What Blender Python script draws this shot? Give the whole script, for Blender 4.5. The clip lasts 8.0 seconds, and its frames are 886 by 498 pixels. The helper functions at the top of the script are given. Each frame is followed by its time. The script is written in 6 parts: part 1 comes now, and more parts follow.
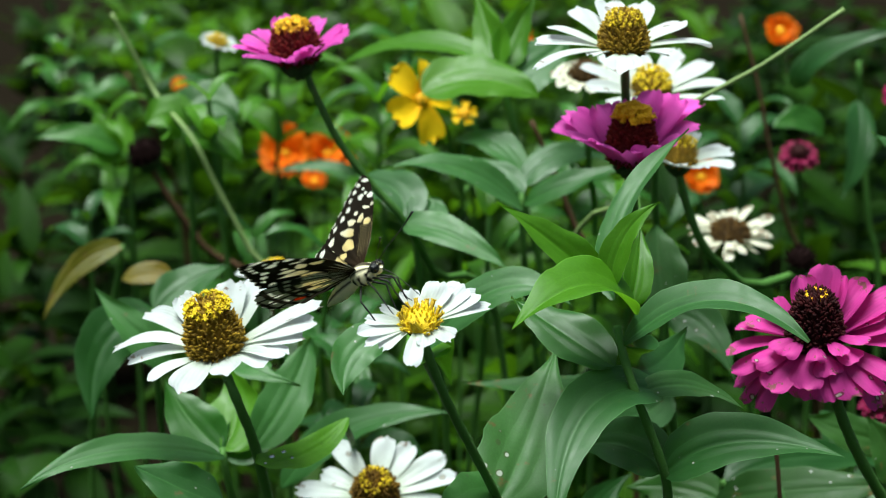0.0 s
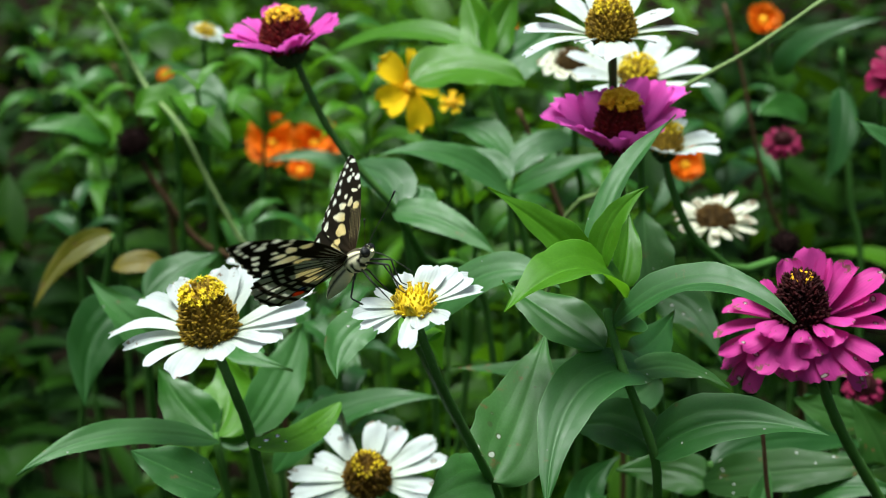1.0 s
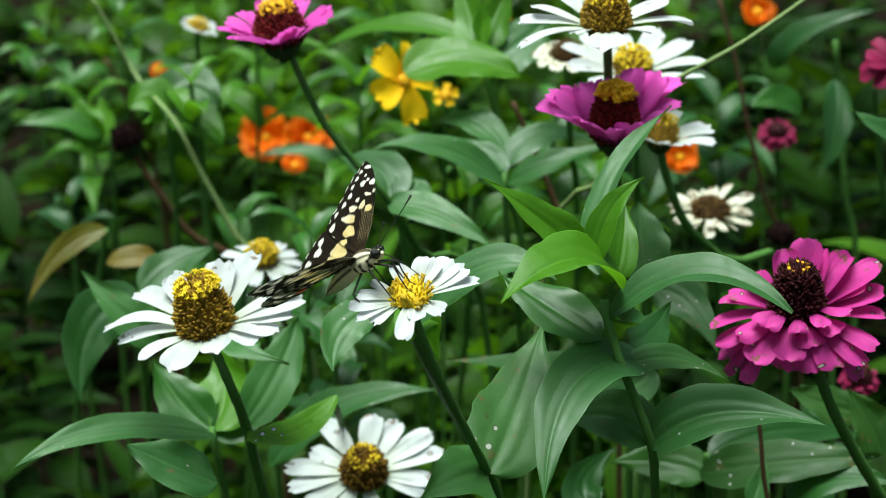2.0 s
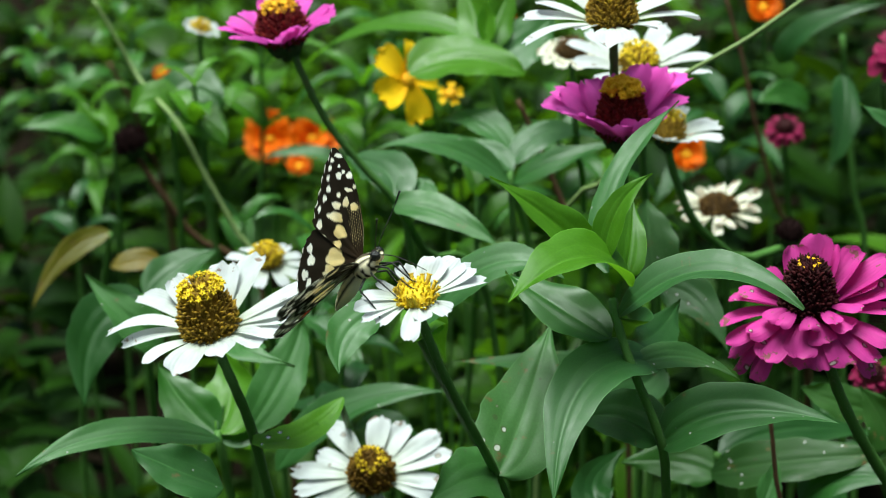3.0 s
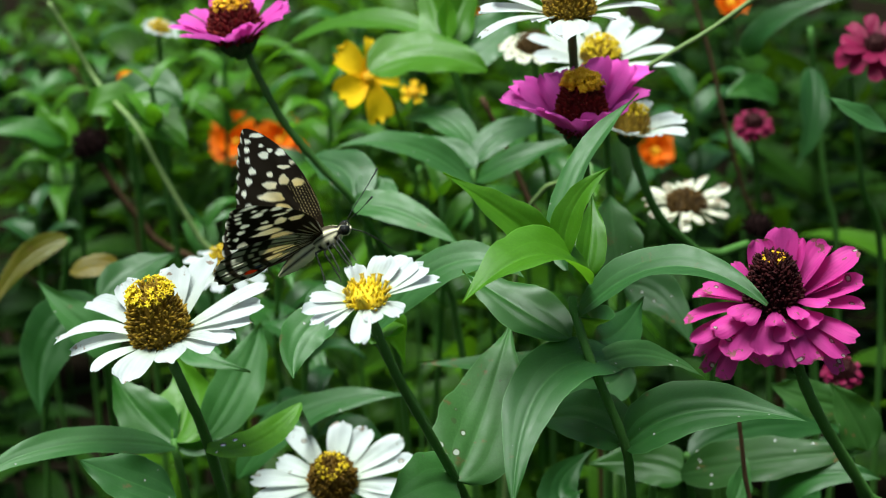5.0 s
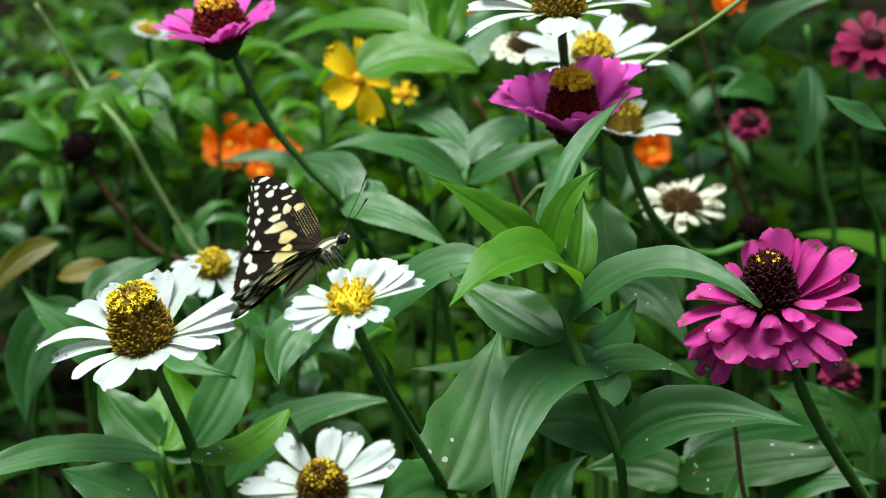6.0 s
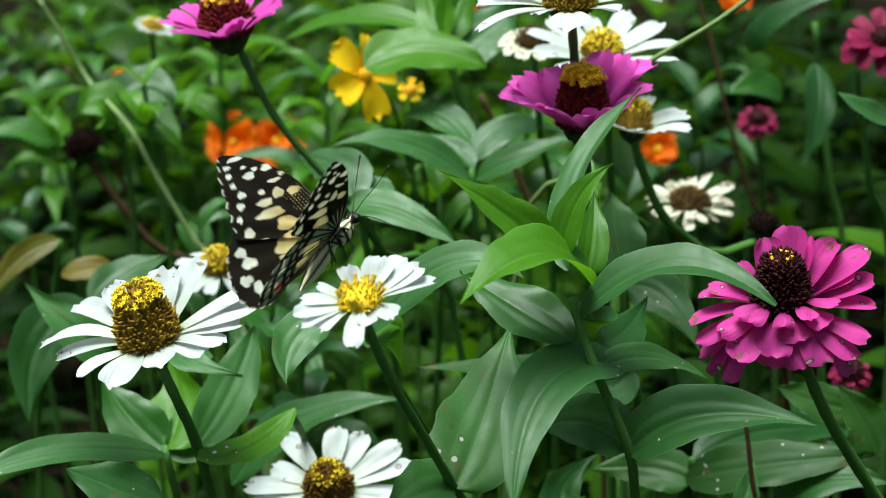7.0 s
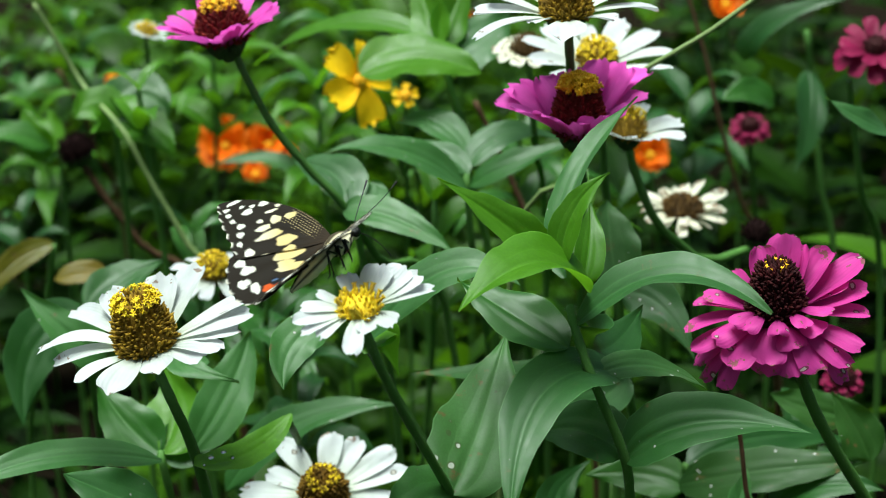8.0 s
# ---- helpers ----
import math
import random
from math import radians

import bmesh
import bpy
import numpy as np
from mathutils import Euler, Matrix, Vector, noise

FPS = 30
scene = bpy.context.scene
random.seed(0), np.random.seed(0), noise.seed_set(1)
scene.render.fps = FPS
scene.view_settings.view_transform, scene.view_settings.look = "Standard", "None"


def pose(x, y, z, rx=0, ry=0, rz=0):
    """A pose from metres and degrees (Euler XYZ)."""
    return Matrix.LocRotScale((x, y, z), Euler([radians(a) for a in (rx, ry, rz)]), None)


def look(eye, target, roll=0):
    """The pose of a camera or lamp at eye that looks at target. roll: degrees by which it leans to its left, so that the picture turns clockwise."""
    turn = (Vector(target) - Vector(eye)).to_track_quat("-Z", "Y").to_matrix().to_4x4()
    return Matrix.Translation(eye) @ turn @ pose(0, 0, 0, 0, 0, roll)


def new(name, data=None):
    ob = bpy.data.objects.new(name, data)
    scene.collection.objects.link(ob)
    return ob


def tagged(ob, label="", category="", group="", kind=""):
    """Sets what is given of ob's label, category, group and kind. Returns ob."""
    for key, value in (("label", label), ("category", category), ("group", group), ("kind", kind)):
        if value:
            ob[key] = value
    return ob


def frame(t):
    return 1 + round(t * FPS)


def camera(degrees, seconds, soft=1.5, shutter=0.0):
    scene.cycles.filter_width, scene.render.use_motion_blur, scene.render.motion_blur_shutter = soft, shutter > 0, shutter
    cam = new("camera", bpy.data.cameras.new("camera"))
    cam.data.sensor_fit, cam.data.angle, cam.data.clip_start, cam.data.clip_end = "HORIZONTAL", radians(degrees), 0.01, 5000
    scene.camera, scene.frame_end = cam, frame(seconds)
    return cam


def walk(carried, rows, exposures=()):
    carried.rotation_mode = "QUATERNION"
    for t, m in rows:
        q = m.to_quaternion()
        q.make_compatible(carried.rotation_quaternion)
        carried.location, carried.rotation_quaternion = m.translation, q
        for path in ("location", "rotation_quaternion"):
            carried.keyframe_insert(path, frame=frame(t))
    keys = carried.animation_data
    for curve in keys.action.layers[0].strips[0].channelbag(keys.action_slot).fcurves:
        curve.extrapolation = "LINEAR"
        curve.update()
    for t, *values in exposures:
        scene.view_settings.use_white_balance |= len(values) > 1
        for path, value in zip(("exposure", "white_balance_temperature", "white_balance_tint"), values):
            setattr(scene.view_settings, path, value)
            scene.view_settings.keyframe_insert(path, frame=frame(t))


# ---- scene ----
# The camera is held by hand close to the flowers and eases nearer.
cam = camera(34.0, 8.0, soft=0.75, shutter=0.12)
cam.data.dof.use_dof = True
cam.data.dof.focus_distance = 0.535
cam.data.dof.aperture_fstop = 12.5
PATH = [
    (0, pose(-0.00000, -0.55000, 0.95000, 72.000, 0.000, 0.000)),
    (0.5, pose(-0.00051, -0.55340, 0.94916, 71.942, 0.106, -0.485)),
    (1, pose(-0.00375, -0.55839, 0.95011, 71.658, 0.060, -0.751)),
    (1.5, pose(-0.00473, -0.55958, 0.94949, 71.458, 0.017, -0.960)),
    (3, pose(-0.00443, -0.55120, 0.94550, 71.521, 0.856, -1.019)),
    (3.5, pose(-0.00532, -0.55109, 0.94443, 71.528, 0.952, -0.890)),
    (4, pose(-0.00412, -0.55095, 0.94420, 71.658, 0.957, -1.330)),
    (4.5, pose(0.00048, -0.54476, 0.94165, 71.614, 1.173, -1.794)),
    (6, pose(0.01093, -0.52605, 0.93528, 71.708, 1.760, -2.102)),
    (6.5, pose(0.00984, -0.52277, 0.93363, 71.787, 1.748, -2.117)),
    (7, pose(0.00775, -0.51979, 0.93267, 71.663, 1.673, -2.044)),
    (7.5, pose(0.00646, -0.51952, 0.93434, 71.578, 1.556, -2.125)),
    (8, pose(0.00426, -0.52176, 0.93540, 71.751, 1.346, -2.431)),
]
walk(cam, PATH, [(0.0, 0.74, 6220, -6), (8.0, 0.74, 6220, -6)])

# Bright overcast sky with a soft sun high overhead.
world = bpy.data.worlds.new("sky")
scene.world = world
world.use_nodes = True
sky = world.node_tree.nodes.new("ShaderNodeTexSky")
sky.sky_type = "NISHITA"
sky.sun_disc = False
sky.dust_density = 6.0
sky.ozone_density = 0.3
sky.sun_elevation = radians(80)
sky.sun_rotation = radians(238)
world.node_tree.links.new(sky.outputs["Color"], world.node_tree.nodes["Background"].inputs["Color"])
world.node_tree.nodes["Background"].inputs["Strength"].default_value = 0.048
sun = new("sun", bpy.data.lights.new("sun", "SUN"))
sun.data.energy, sun.data.angle, sun.data.color = 4.5, radians(34), (0.97, 0.98, 0.95)
sun.matrix_world = look((-0.40, -0.25, 2.8), (0, 0, 0))


# ---- materials ----
def shader(name):
    mat = bpy.data.materials.new(name)
    mat.use_nodes = True
    nodes = mat.node_tree.nodes
    return mat, nodes, mat.node_tree.links, nodes["Principled BSDF"]


def ramp(nodes, stops, mode="LINEAR"):
    node = nodes.new("ShaderNodeValToRGB")
    node.color_ramp.interpolation = mode
    el = node.color_ramp.elements
    while len(el) < len(stops):
        el.new(0.5)
    for e, (p, c) in zip(el, stops):
        e.position, e.color = p, (*c, 1)
    return node


def math_node(nodes, links, op, a, b=0.0):
    node = nodes.new("ShaderNodeMath")
    node.operation = op
    for i, v in enumerate((a, b)):
        if isinstance(v, (int, float)):
            node.inputs[i].default_value = v
        else:
            links.new(v, node.inputs[i])
    return node.outputs[0]


def mixed(nodes, links, fac, a, b, blend="MIX"):
    node = nodes.new("ShaderNodeMix")
    node.data_type, node.blend_type = "RGBA", blend
    for sock, v in ((node.inputs[0], fac), (node.inputs[6], a), (node.inputs[7], b)):
        if isinstance(v, (int, float)):
            sock.default_value = v
        elif isinstance(v, tuple):
            sock.default_value = (*v, 1)
        else:
            links.new(v, sock)
    return node.outputs[2]


def noise_tex(nodes, links, scale, detail=4.0, coords=None, rough=0.55):
    node = nodes.new("ShaderNodeTexNoise")
    node.inputs["Scale"].default_value, node.inputs["Detail"].default_value = scale, detail
    node.inputs["Roughness"].default_value = rough
    if coords is not None:
        links.new(coords, node.inputs["Vector"])
    return node


def leaf_material(name, dark, light, rough=0.42, spots=0.0, scorch=0.0, glow=0.35, island=False, sheen=0.4, down=0.0):
    """A leaf: two greens, a pale midrib and two long side veins, fine cross veins, ringed mildew spots and scorched marks."""
    mat, nodes, links, bsdf = shader(name)

    def calc(op, p, q=0.0):
        return math_node(nodes, links, op, p, q)

    place = nodes.new("ShaderNodeTexCoord").outputs["Object"]
    uv = nodes.new("ShaderNodeUVMap")
    uv.uv_map = "UVMap"
    sep = nodes.new("ShaderNodeSeparateXYZ")
    links.new(uv.outputs[0], sep.inputs[0])
    across, along = sep.outputs[0], sep.outputs[1]
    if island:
        # skewed to the dark green, which imitates shaded gaps between leaves
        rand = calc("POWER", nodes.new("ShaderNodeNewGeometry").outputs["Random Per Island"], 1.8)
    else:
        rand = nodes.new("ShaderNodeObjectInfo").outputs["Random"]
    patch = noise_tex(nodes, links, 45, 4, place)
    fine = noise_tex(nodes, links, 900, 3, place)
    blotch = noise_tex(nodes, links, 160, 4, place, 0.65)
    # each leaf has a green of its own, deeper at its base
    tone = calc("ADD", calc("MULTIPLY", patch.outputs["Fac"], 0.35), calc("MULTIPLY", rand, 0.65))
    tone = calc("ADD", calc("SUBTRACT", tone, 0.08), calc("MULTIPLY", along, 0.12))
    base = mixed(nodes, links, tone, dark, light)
    off = calc("ABSOLUTE", calc("SUBTRACT", across, 0.5))
    mid = calc("MAXIMUM", calc("SUBTRACT", 1.0, calc("DIVIDE", off, 0.022)), 0.0)
    side = calc("ABSOLUTE", calc("SUBTRACT", off, 0.21))
    side = calc("MAXIMUM", calc("SUBTRACT", 1.0, calc("DIVIDE", side, 0.016)), 0.0)
    side = calc("MULTIPLY", side, calc("SUBTRACT", 1.0, calc("MULTIPLY", along, 0.8)))
    slant = calc("SUBTRACT", calc("MULTIPLY", along, 17.0), calc("MULTIPLY", off, 13.0))
    slant = calc("ADD", slant, calc("MULTIPLY", blotch.outputs["Fac"], 0.8))
    cross = calc("MAXIMUM", calc("SUBTRACT", 1.0, calc("DIVIDE", calc("ABSOLUTE", calc("SUBTRACT", calc("FRACT", slant), 0.5)), 0.10)), 0.0)
    vein = calc("MAXIMUM", calc("MAXIMUM", mid, calc("MULTIPLY", side, 0.75)), calc("MULTIPLY", cross, 0.22))
    pale = tuple(min(1, c * 1.7 + 0.025) for c in light)
    base = mixed(nodes, links, calc("MULTIPLY", vein, 0.26), base, pale)
    rim = calc("GREATER_THAN", off, 0.487)
    base = mixed(nodes, links, calc("MULTIPLY", rim, 0.45), base, tuple(min(1, c * 1.6 + 0.05) for c in light))
    grain = ramp(nodes, [(0.35, (0.84, 0.84, 0.84)), (0.7, (1.1, 1.1, 1.1))])
    stain = ramp(nodes, [(0.28, (0.74, 0.80, 0.66)), (0.55, (1.04, 1.03, 1.04))])
    links.new(blotch.outputs["Fac"], stain.inputs["Fac"])
    links.new(fine.outputs["Fac"], grain.inputs["Fac"])
    base = mixed(nodes, links, 0.6, mixed(nodes, links, 0.5, base, stain.outputs["Color"], "MULTIPLY"), grain.outputs["Color"], "MULTIPLY")
    if scorch:
        brown = noise_tex(nodes, links, 95, 4, place, 0.65)
        hold = ramp(nodes, [(0.64 - scorch, (0, 0, 0)), (0.70 - scorch, (1, 1, 1))])
        links.new(brown.outputs["Fac"], hold.inputs["Fac"])
        base = mixed(nodes, links, calc("MULTIPLY", hold.outputs["Color"], 0.8), base, (0.13, 0.070, 0.026))
    if spots:
        cells = nodes.new("ShaderNodeTexVoronoi")
        cells.inputs["Scale"].default_value = 190
        links.new(place, cells.inputs["Vector"])
        size = calc("MULTIPLY", calc("SUBTRACT", patch.outputs["Fac"], 0.43), spots)
        ring = calc("LESS_THAN", cells.outputs["Distance"], calc("MULTIPLY", size, 1.45))
        mark = calc("LESS_THAN", cells.outputs["Distance"], size)
        base = mixed(nodes, links, calc("MULTIPLY", ring, 0.55), base, (0.045, 0.040, 0.018))
        base = mixed(nodes, links, calc("MULTIPLY", mark, 0.8), base, (0.50, 0.52, 0.46))
    # a fine net of small veins
    net = nodes.new("ShaderNodeTexVoronoi")
    net.feature = "DISTANCE_TO_EDGE"
    net.inputs["Scale"].default_value = 600
    links.new(place, net.inputs["Vector"])
    lines = calc("MAXIMUM", calc("SUBTRACT", 1.0, calc("DIVIDE", net.outputs["Distance"], 0.16)), 0.0)
    base = mixed(nodes, links, calc("MULTIPLY", lines, 0.14), base, tuple(c * 0.6 for c in dark))
    links.new(base, bsdf.inputs["Base Color"])
    gloss = ramp(nodes, [(0.3, (rough - 0.08,) * 3), (0.7, (rough + 0.12,) * 3)])
    links.new(blotch.outputs["Fac"], gloss.inputs["Fac"])
    links.new(gloss.outputs["Color"], bsdf.inputs["Roughness"])
    bsdf.inputs["Specular IOR Level"].default_value = sheen
    # short pale hairs
    bsdf.inputs["Sheen Weight"].default_value, bsdf.inputs["Sheen Roughness"].default_value = down, 0.5
    bsdf.inputs["Sheen Tint"].default_value = (0.88, 0.97, 0.96, 1)
    bump = nodes.new("ShaderNodeBump")
    bump.inputs["Strength"].default_value, bump.inputs["Distance"].default_value = 0.09, 0.0005
    sunk = calc("ADD", calc("ADD", calc("MULTIPLY", mid, 0.9), calc("MULTIPLY", side, 0.6)), calc("ADD", calc("MULTIPLY", cross, 0.22), calc("MULTIPLY", lines, 0.14)))
    links.new(calc("SUBTRACT", calc("MULTIPLY", fine.outputs["Fac"], 0.15), sunk), bump.inputs["Height"])
    links.new(bump.outputs[0], bsdf.inputs["Normal"])
    thin = nodes.new("ShaderNodeBsdfTranslucent")
    links.new(mixed(nodes, links, 0.5, base, (0.20, 0.44, 0.012), "MIX"), thin.inputs["Color"])
    blend = nodes.new("ShaderNodeMixShader")
    blend.inputs[0].default_value = glow
    links.new(bsdf.outputs[0], blend.inputs[1])
    links.new(thin.outputs[0], blend.inputs[2])
    links.new(blend.outputs[0], nodes["Material Output"].inputs["Surface"])
    return mat


def petal_material(name, inner, outer, rough=0.55, glow=0.3, wear=0.0, ridges=9.0, bites=0.0):
    """A petal: a colour that changes from its base outward, long fine ridges and brown nibbles."""
    mat, nodes, links, bsdf = shader(name)
    place = nodes.new("ShaderNodeTexCoord").outputs["Object"]
    uv = nodes.new("ShaderNodeUVMap")
    uv.uv_map = "UVMap"
    sep = nodes.new("ShaderNodeSeparateXYZ")
    links.new(uv.outputs[0], sep.inputs[0])
    rand = nodes.new("ShaderNodeObjectInfo").outputs["Random"]
    patch = noise_tex(nodes, links, 160, 4, place)
    run = ramp(nodes, [(0.0, inner), (0.3, tuple(0.4 * a + 0.6 * b for a, b in zip(inner, outer))), (0.75, outer), (1.0, outer)])
    links.new(sep.outputs[1], run.inputs["Fac"])
    shade = ramp(nodes, [(0.3, (0.8, 0.8, 0.8)), (0.75, (1.06, 1.06, 1.06))])
    links.new(patch.outputs["Fac"], shade.inputs["Fac"])
    base = mixed(nodes, links, 0.5, run.outputs["Color"], shade.outputs["Color"], "MULTIPLY")
    tint = math_node(nodes, links, "ADD", math_node(nodes, links, "MULTIPLY", rand, 0.25), 0.87)
    comb = nodes.new("ShaderNodeCombineXYZ")
    for i in range(3):
        links.new(tint, comb.inputs[i])
    base = mixed(nodes, links, 0.6, base, comb.outputs[0], "MULTIPLY")
    if wear:
        rot = noise_tex(nodes, links, 230, 3, place, 0.6)
        edge = math_node(nodes, links, "MULTIPLY", math_node(nodes, links, "SUBTRACT", sep.outputs[1], 0.55), 0.35)
        mark = math_node(nodes, links, "GREATER_THAN", math_node(nodes, links, "ADD", rot.outputs["Fac"], edge), 0.80 - wear)
        base = mixed(nodes, links, math_node(nodes, links, "MULTIPLY", mark, 0.8), base, (0.2, 0.11, 0.06))
    if bites:
        # a few small pale bites with a brown rim, towards the tip
        spot = nodes.new("ShaderNodeCombineXYZ")
        links.new(math_node(nodes, links, "ADD", math_node(nodes, links, "MULTIPLY", sep.outputs[0], 1.3), math_node(nodes, links, "MULTIPLY", rand, 71.0)), spot.inputs[0])
        links.new(math_node(nodes, links, "ADD", math_node(nodes, links, "MULTIPLY", sep.outputs[1], 3.2), math_node(nodes, links, "MULTIPLY", rand, 37.0)), spot.inputs[1])
        wobble = noise_tex(nodes, links, 5, 2, spot.outputs[0])
        cells = nodes.new("ShaderNodeTexVoronoi")
        cells.voronoi_dimensions = "2D"
        cells.inputs["Scale"].default_value = 1.0
        links.new(mixed(nodes, links, 0.12, spot.outputs[0], wobble.outputs["Color"], "ADD"), cells.inputs["Vector"])
        pick = nodes.new("ShaderNodeSeparateXYZ")
        links.new(cells.outputs["Color"], pick.inputs[0])
        there = math_node(nodes, links, "MULTIPLY", math_node(nodes, links, "LESS_THAN", pick.outputs[0], bites), math_node(nodes, links, "GREATER_THAN", sep.outputs[1], 0.55))
        rim = math_node(nodes, links, "MULTIPLY", there, math_node(nodes, links, "LESS_THAN", cells.outputs["Distance"], 0.17))
        core = math_node(nodes, links, "MULTIPLY", there, math_node(nodes, links, "LESS_THAN", cells.outputs["Distance"], 0.095))
        base = mixed(nodes, links, math_node(nodes, links, "MULTIPLY", rim, 0.75), base, (0.10, 0.05, 0.03))
        base = mixed(nodes, links, math_node(nodes, links, "MULTIPLY", core, 0.85), base, (0.52, 0.50, 0.44))
    links.new(base, bsdf.inputs["Base Color"])
    bsdf.inputs["Roughness"].default_value = rough
    bsdf.inputs["Specular IOR Level"].default_value = 0.2
    line = math_node(nodes, links, "SINE", math_node(nodes, links, "MULTIPLY", sep.outputs[0], ridges * 6.283))
    bump = nodes.new("ShaderNodeBump")
    bump.inputs["Strength"].default_value, bump.inputs["Distance"].default_value = 0.14, 0.0004
    links.new(line, bump.inputs["Height"])
    links.new(bump.outputs[0], bsdf.inputs["Normal"])
    thin = nodes.new("ShaderNodeBsdfTranslucent")
    links.new(base, thin.inputs["Color"])
    blend = nodes.new("ShaderNodeMixShader")
    blend.inputs[0].default_value = glow
    links.new(bsdf.outputs[0], blend.inputs[1])
    links.new(thin.outputs[0], blend.inputs[2])
    links.new(blend.outputs[0], nodes["Material Output"].inputs["Surface"])
    return mat


def grainy(name, low, high, scale, rough=0.7, island=False, bump_by=0.0008):
    """A plain stuff of two colours in a grain, with relief."""
    mat, nodes, links, bsdf = shader(name)
    place = nodes.new("ShaderNodeTexCoord").outputs["Object"]
    coarse, fine = noise_tex(nodes, links, scale, 5, place), noise_tex(nodes, links, scale * 9, 3, place)
    tone = math_node(nodes, links, "ADD", math_node(nodes, links, "MULTIPLY", coarse.outputs["Fac"], 0.6), math_node(nodes, links, "MULTIPLY", fine.outputs["Fac"], 0.4))
    if island:
        rand = nodes.new("ShaderNodeNewGeometry").outputs["Random Per Island"]
        tone = math_node(nodes, links, "ADD", math_node(nodes, links, "MULTIPLY", tone, 0.4), math_node(nodes, links, "MULTIPLY", rand, 0.6))
    links.new(mixed(nodes, links, tone, low, high), bsdf.inputs["Base Color"])
    bsdf.inputs["Roughness"].default_value = rough
    bsdf.inputs["Specular IOR Level"].default_value = 0.2 if rough > 0.6 else 0.4
    bump = nodes.new("ShaderNodeBump")
    bump.inputs["Strength"].default_value, bump.inputs["Distance"].default_value = 0.4, bump_by
    links.new(fine.outputs["Fac"], bump.inputs["Height"])
    links.new(bump.outputs[0], bsdf.inputs["Normal"])
    return mat


LEAF = leaf_material("leaf_green", (0.015, 0.078, 0.010), (0.055, 0.172, 0.030), rough=0.50, sheen=0.58, glow=0.30, down=0.05, spots=0.5, scorch=-0.03)
LEAF_MID = leaf_material("leaf_mid_green", (0.014, 0.076, 0.005), (0.056, 0.184, 0.014), rough=0.42, sheen=0.5, glow=0.32, down=0.02)
LEAF_WORN = leaf_material("leaf_mildewed", (0.018, 0.070, 0.012), (0.056, 0.145, 0.034), rough=0.50, spots=1.1, scorch=0.03, sheen=0.35, glow=0.26, down=0.05)
# Darker copy of the mildewed leaf: shade on low leaves put into colour.
LEAF_WORN_SHADED = leaf_material("leaf_mildewed_shaded", (0.011, 0.044, 0.005), (0.038, 0.102, 0.015), rough=0.50, spots=0.9, scorch=0.02, sheen=0.25, glow=0.20)
LEAF_YOUNG = leaf_material("leaf_young", (0.055, 0.175, 0.005), (0.110, 0.285, 0.012), rough=0.42, glow=0.48, sheen=0.45)
# Deep green; also the darker tint for leaves that lie in shade.
LEAF_DEEP = leaf_material("leaf_deep_shade", (0.007, 0.044, 0.005), (0.026, 0.100, 0.013), rough=0.46, sheen=0.40, glow=0.22, down=0.02)
LEAF_OLD = leaf_material("leaf_yellowing", (0.070, 0.095, 0.006), (0.210, 0.120, 0.008), scorch=0.03, sheen=0.3)
# Its near-black end paints the shade between the bed's leaves.
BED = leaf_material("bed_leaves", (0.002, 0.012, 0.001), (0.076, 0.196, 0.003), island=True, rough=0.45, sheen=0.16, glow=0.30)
# Darker copy of BED: shade at the sides put into the leaf colour.
BED_SHADE = leaf_material("bed_leaves_shaded", (0.002, 0.010, 0.001), (0.020, 0.060, 0.003), island=True, rough=0.55, sheen=0.06, glow=0.12)
STEM = grainy("stem_green", (0.038, 0.115, 0.014), (0.090, 0.215, 0.034), 300, 0.6)
STEM_PALE = grainy("stalk_pale", (0.130, 0.200, 0.060), (0.220, 0.300, 0.100), 200, 0.6)
HAIR = grainy("stem_hair", (0.16, 0.24, 0.12), (0.30, 0.38, 0.24), 300, 0.6)
SEED = grainy("seed_black", (0.004, 0.002, 0.002), (0.014, 0.006, 0.006), 500, 0.8)
STEM_BROWN = grainy("stem_brown", (0.045, 0.024, 0.012), (0.105, 0.054, 0.026), 200, 0.7)
WHITE_FRESH = petal_material("petal_white_fresh", (0.54, 0.60, 0.44), (0.62, 0.64, 0.66))
WHITE = petal_material("petal_white", (0.52, 0.57, 0.43), (0.61, 0.63, 0.65), wear=0.03, bites=0.22)
CREAM = petal_material("petal_faded", (0.60, 0.55, 0.36), (0.72, 0.70, 0.58), wear=0.14)
PURPLE = petal_material("petal_purple", (0.56, 0.035, 0.38), (0.82, 0.110, 0.58), glow=0.38)
MAGENTA = petal_material("petal_magenta", (0.16, 0.004, 0.070), (0.66, 0.055, 0.36), glow=0.4, wear=0.08, bites=0.38)
RED = petal_material("petal_crimson", (0.10, 0.002, 0.022), (0.22, 0.005, 0.055))
ORANGE = petal_material("petal_orange", (0.70, 0.10, 0.001), (0.80, 0.170, 0.002), glow=0.4)
YELLOW = petal_material("petal_yellow", (0.82, 0.38, 0.003), (0.90, 0.57, 0.008))
CHAFF = grainy("disc_chaff", (0.030, 0.010, 0.002), (0.52, 0.32, 0.025), 800, 0.7, island=True)
CHAFF_MID = grainy("disc_chaff_ripe", (0.022, 0.008, 0.002), (0.30, 0.16, 0.014), 800, 0.7, island=True)
CHAFF_BROWN = grainy("disc_chaff_old", (0.012, 0.006, 0.003), (0.16, 0.085, 0.020), 800, 0.7, island=True)
CHAFF_RED = grainy("disc_chaff_red", (0.045, 0.004, 0.004), (0.22, 0.018, 0.012), 800, 0.7, island=True)
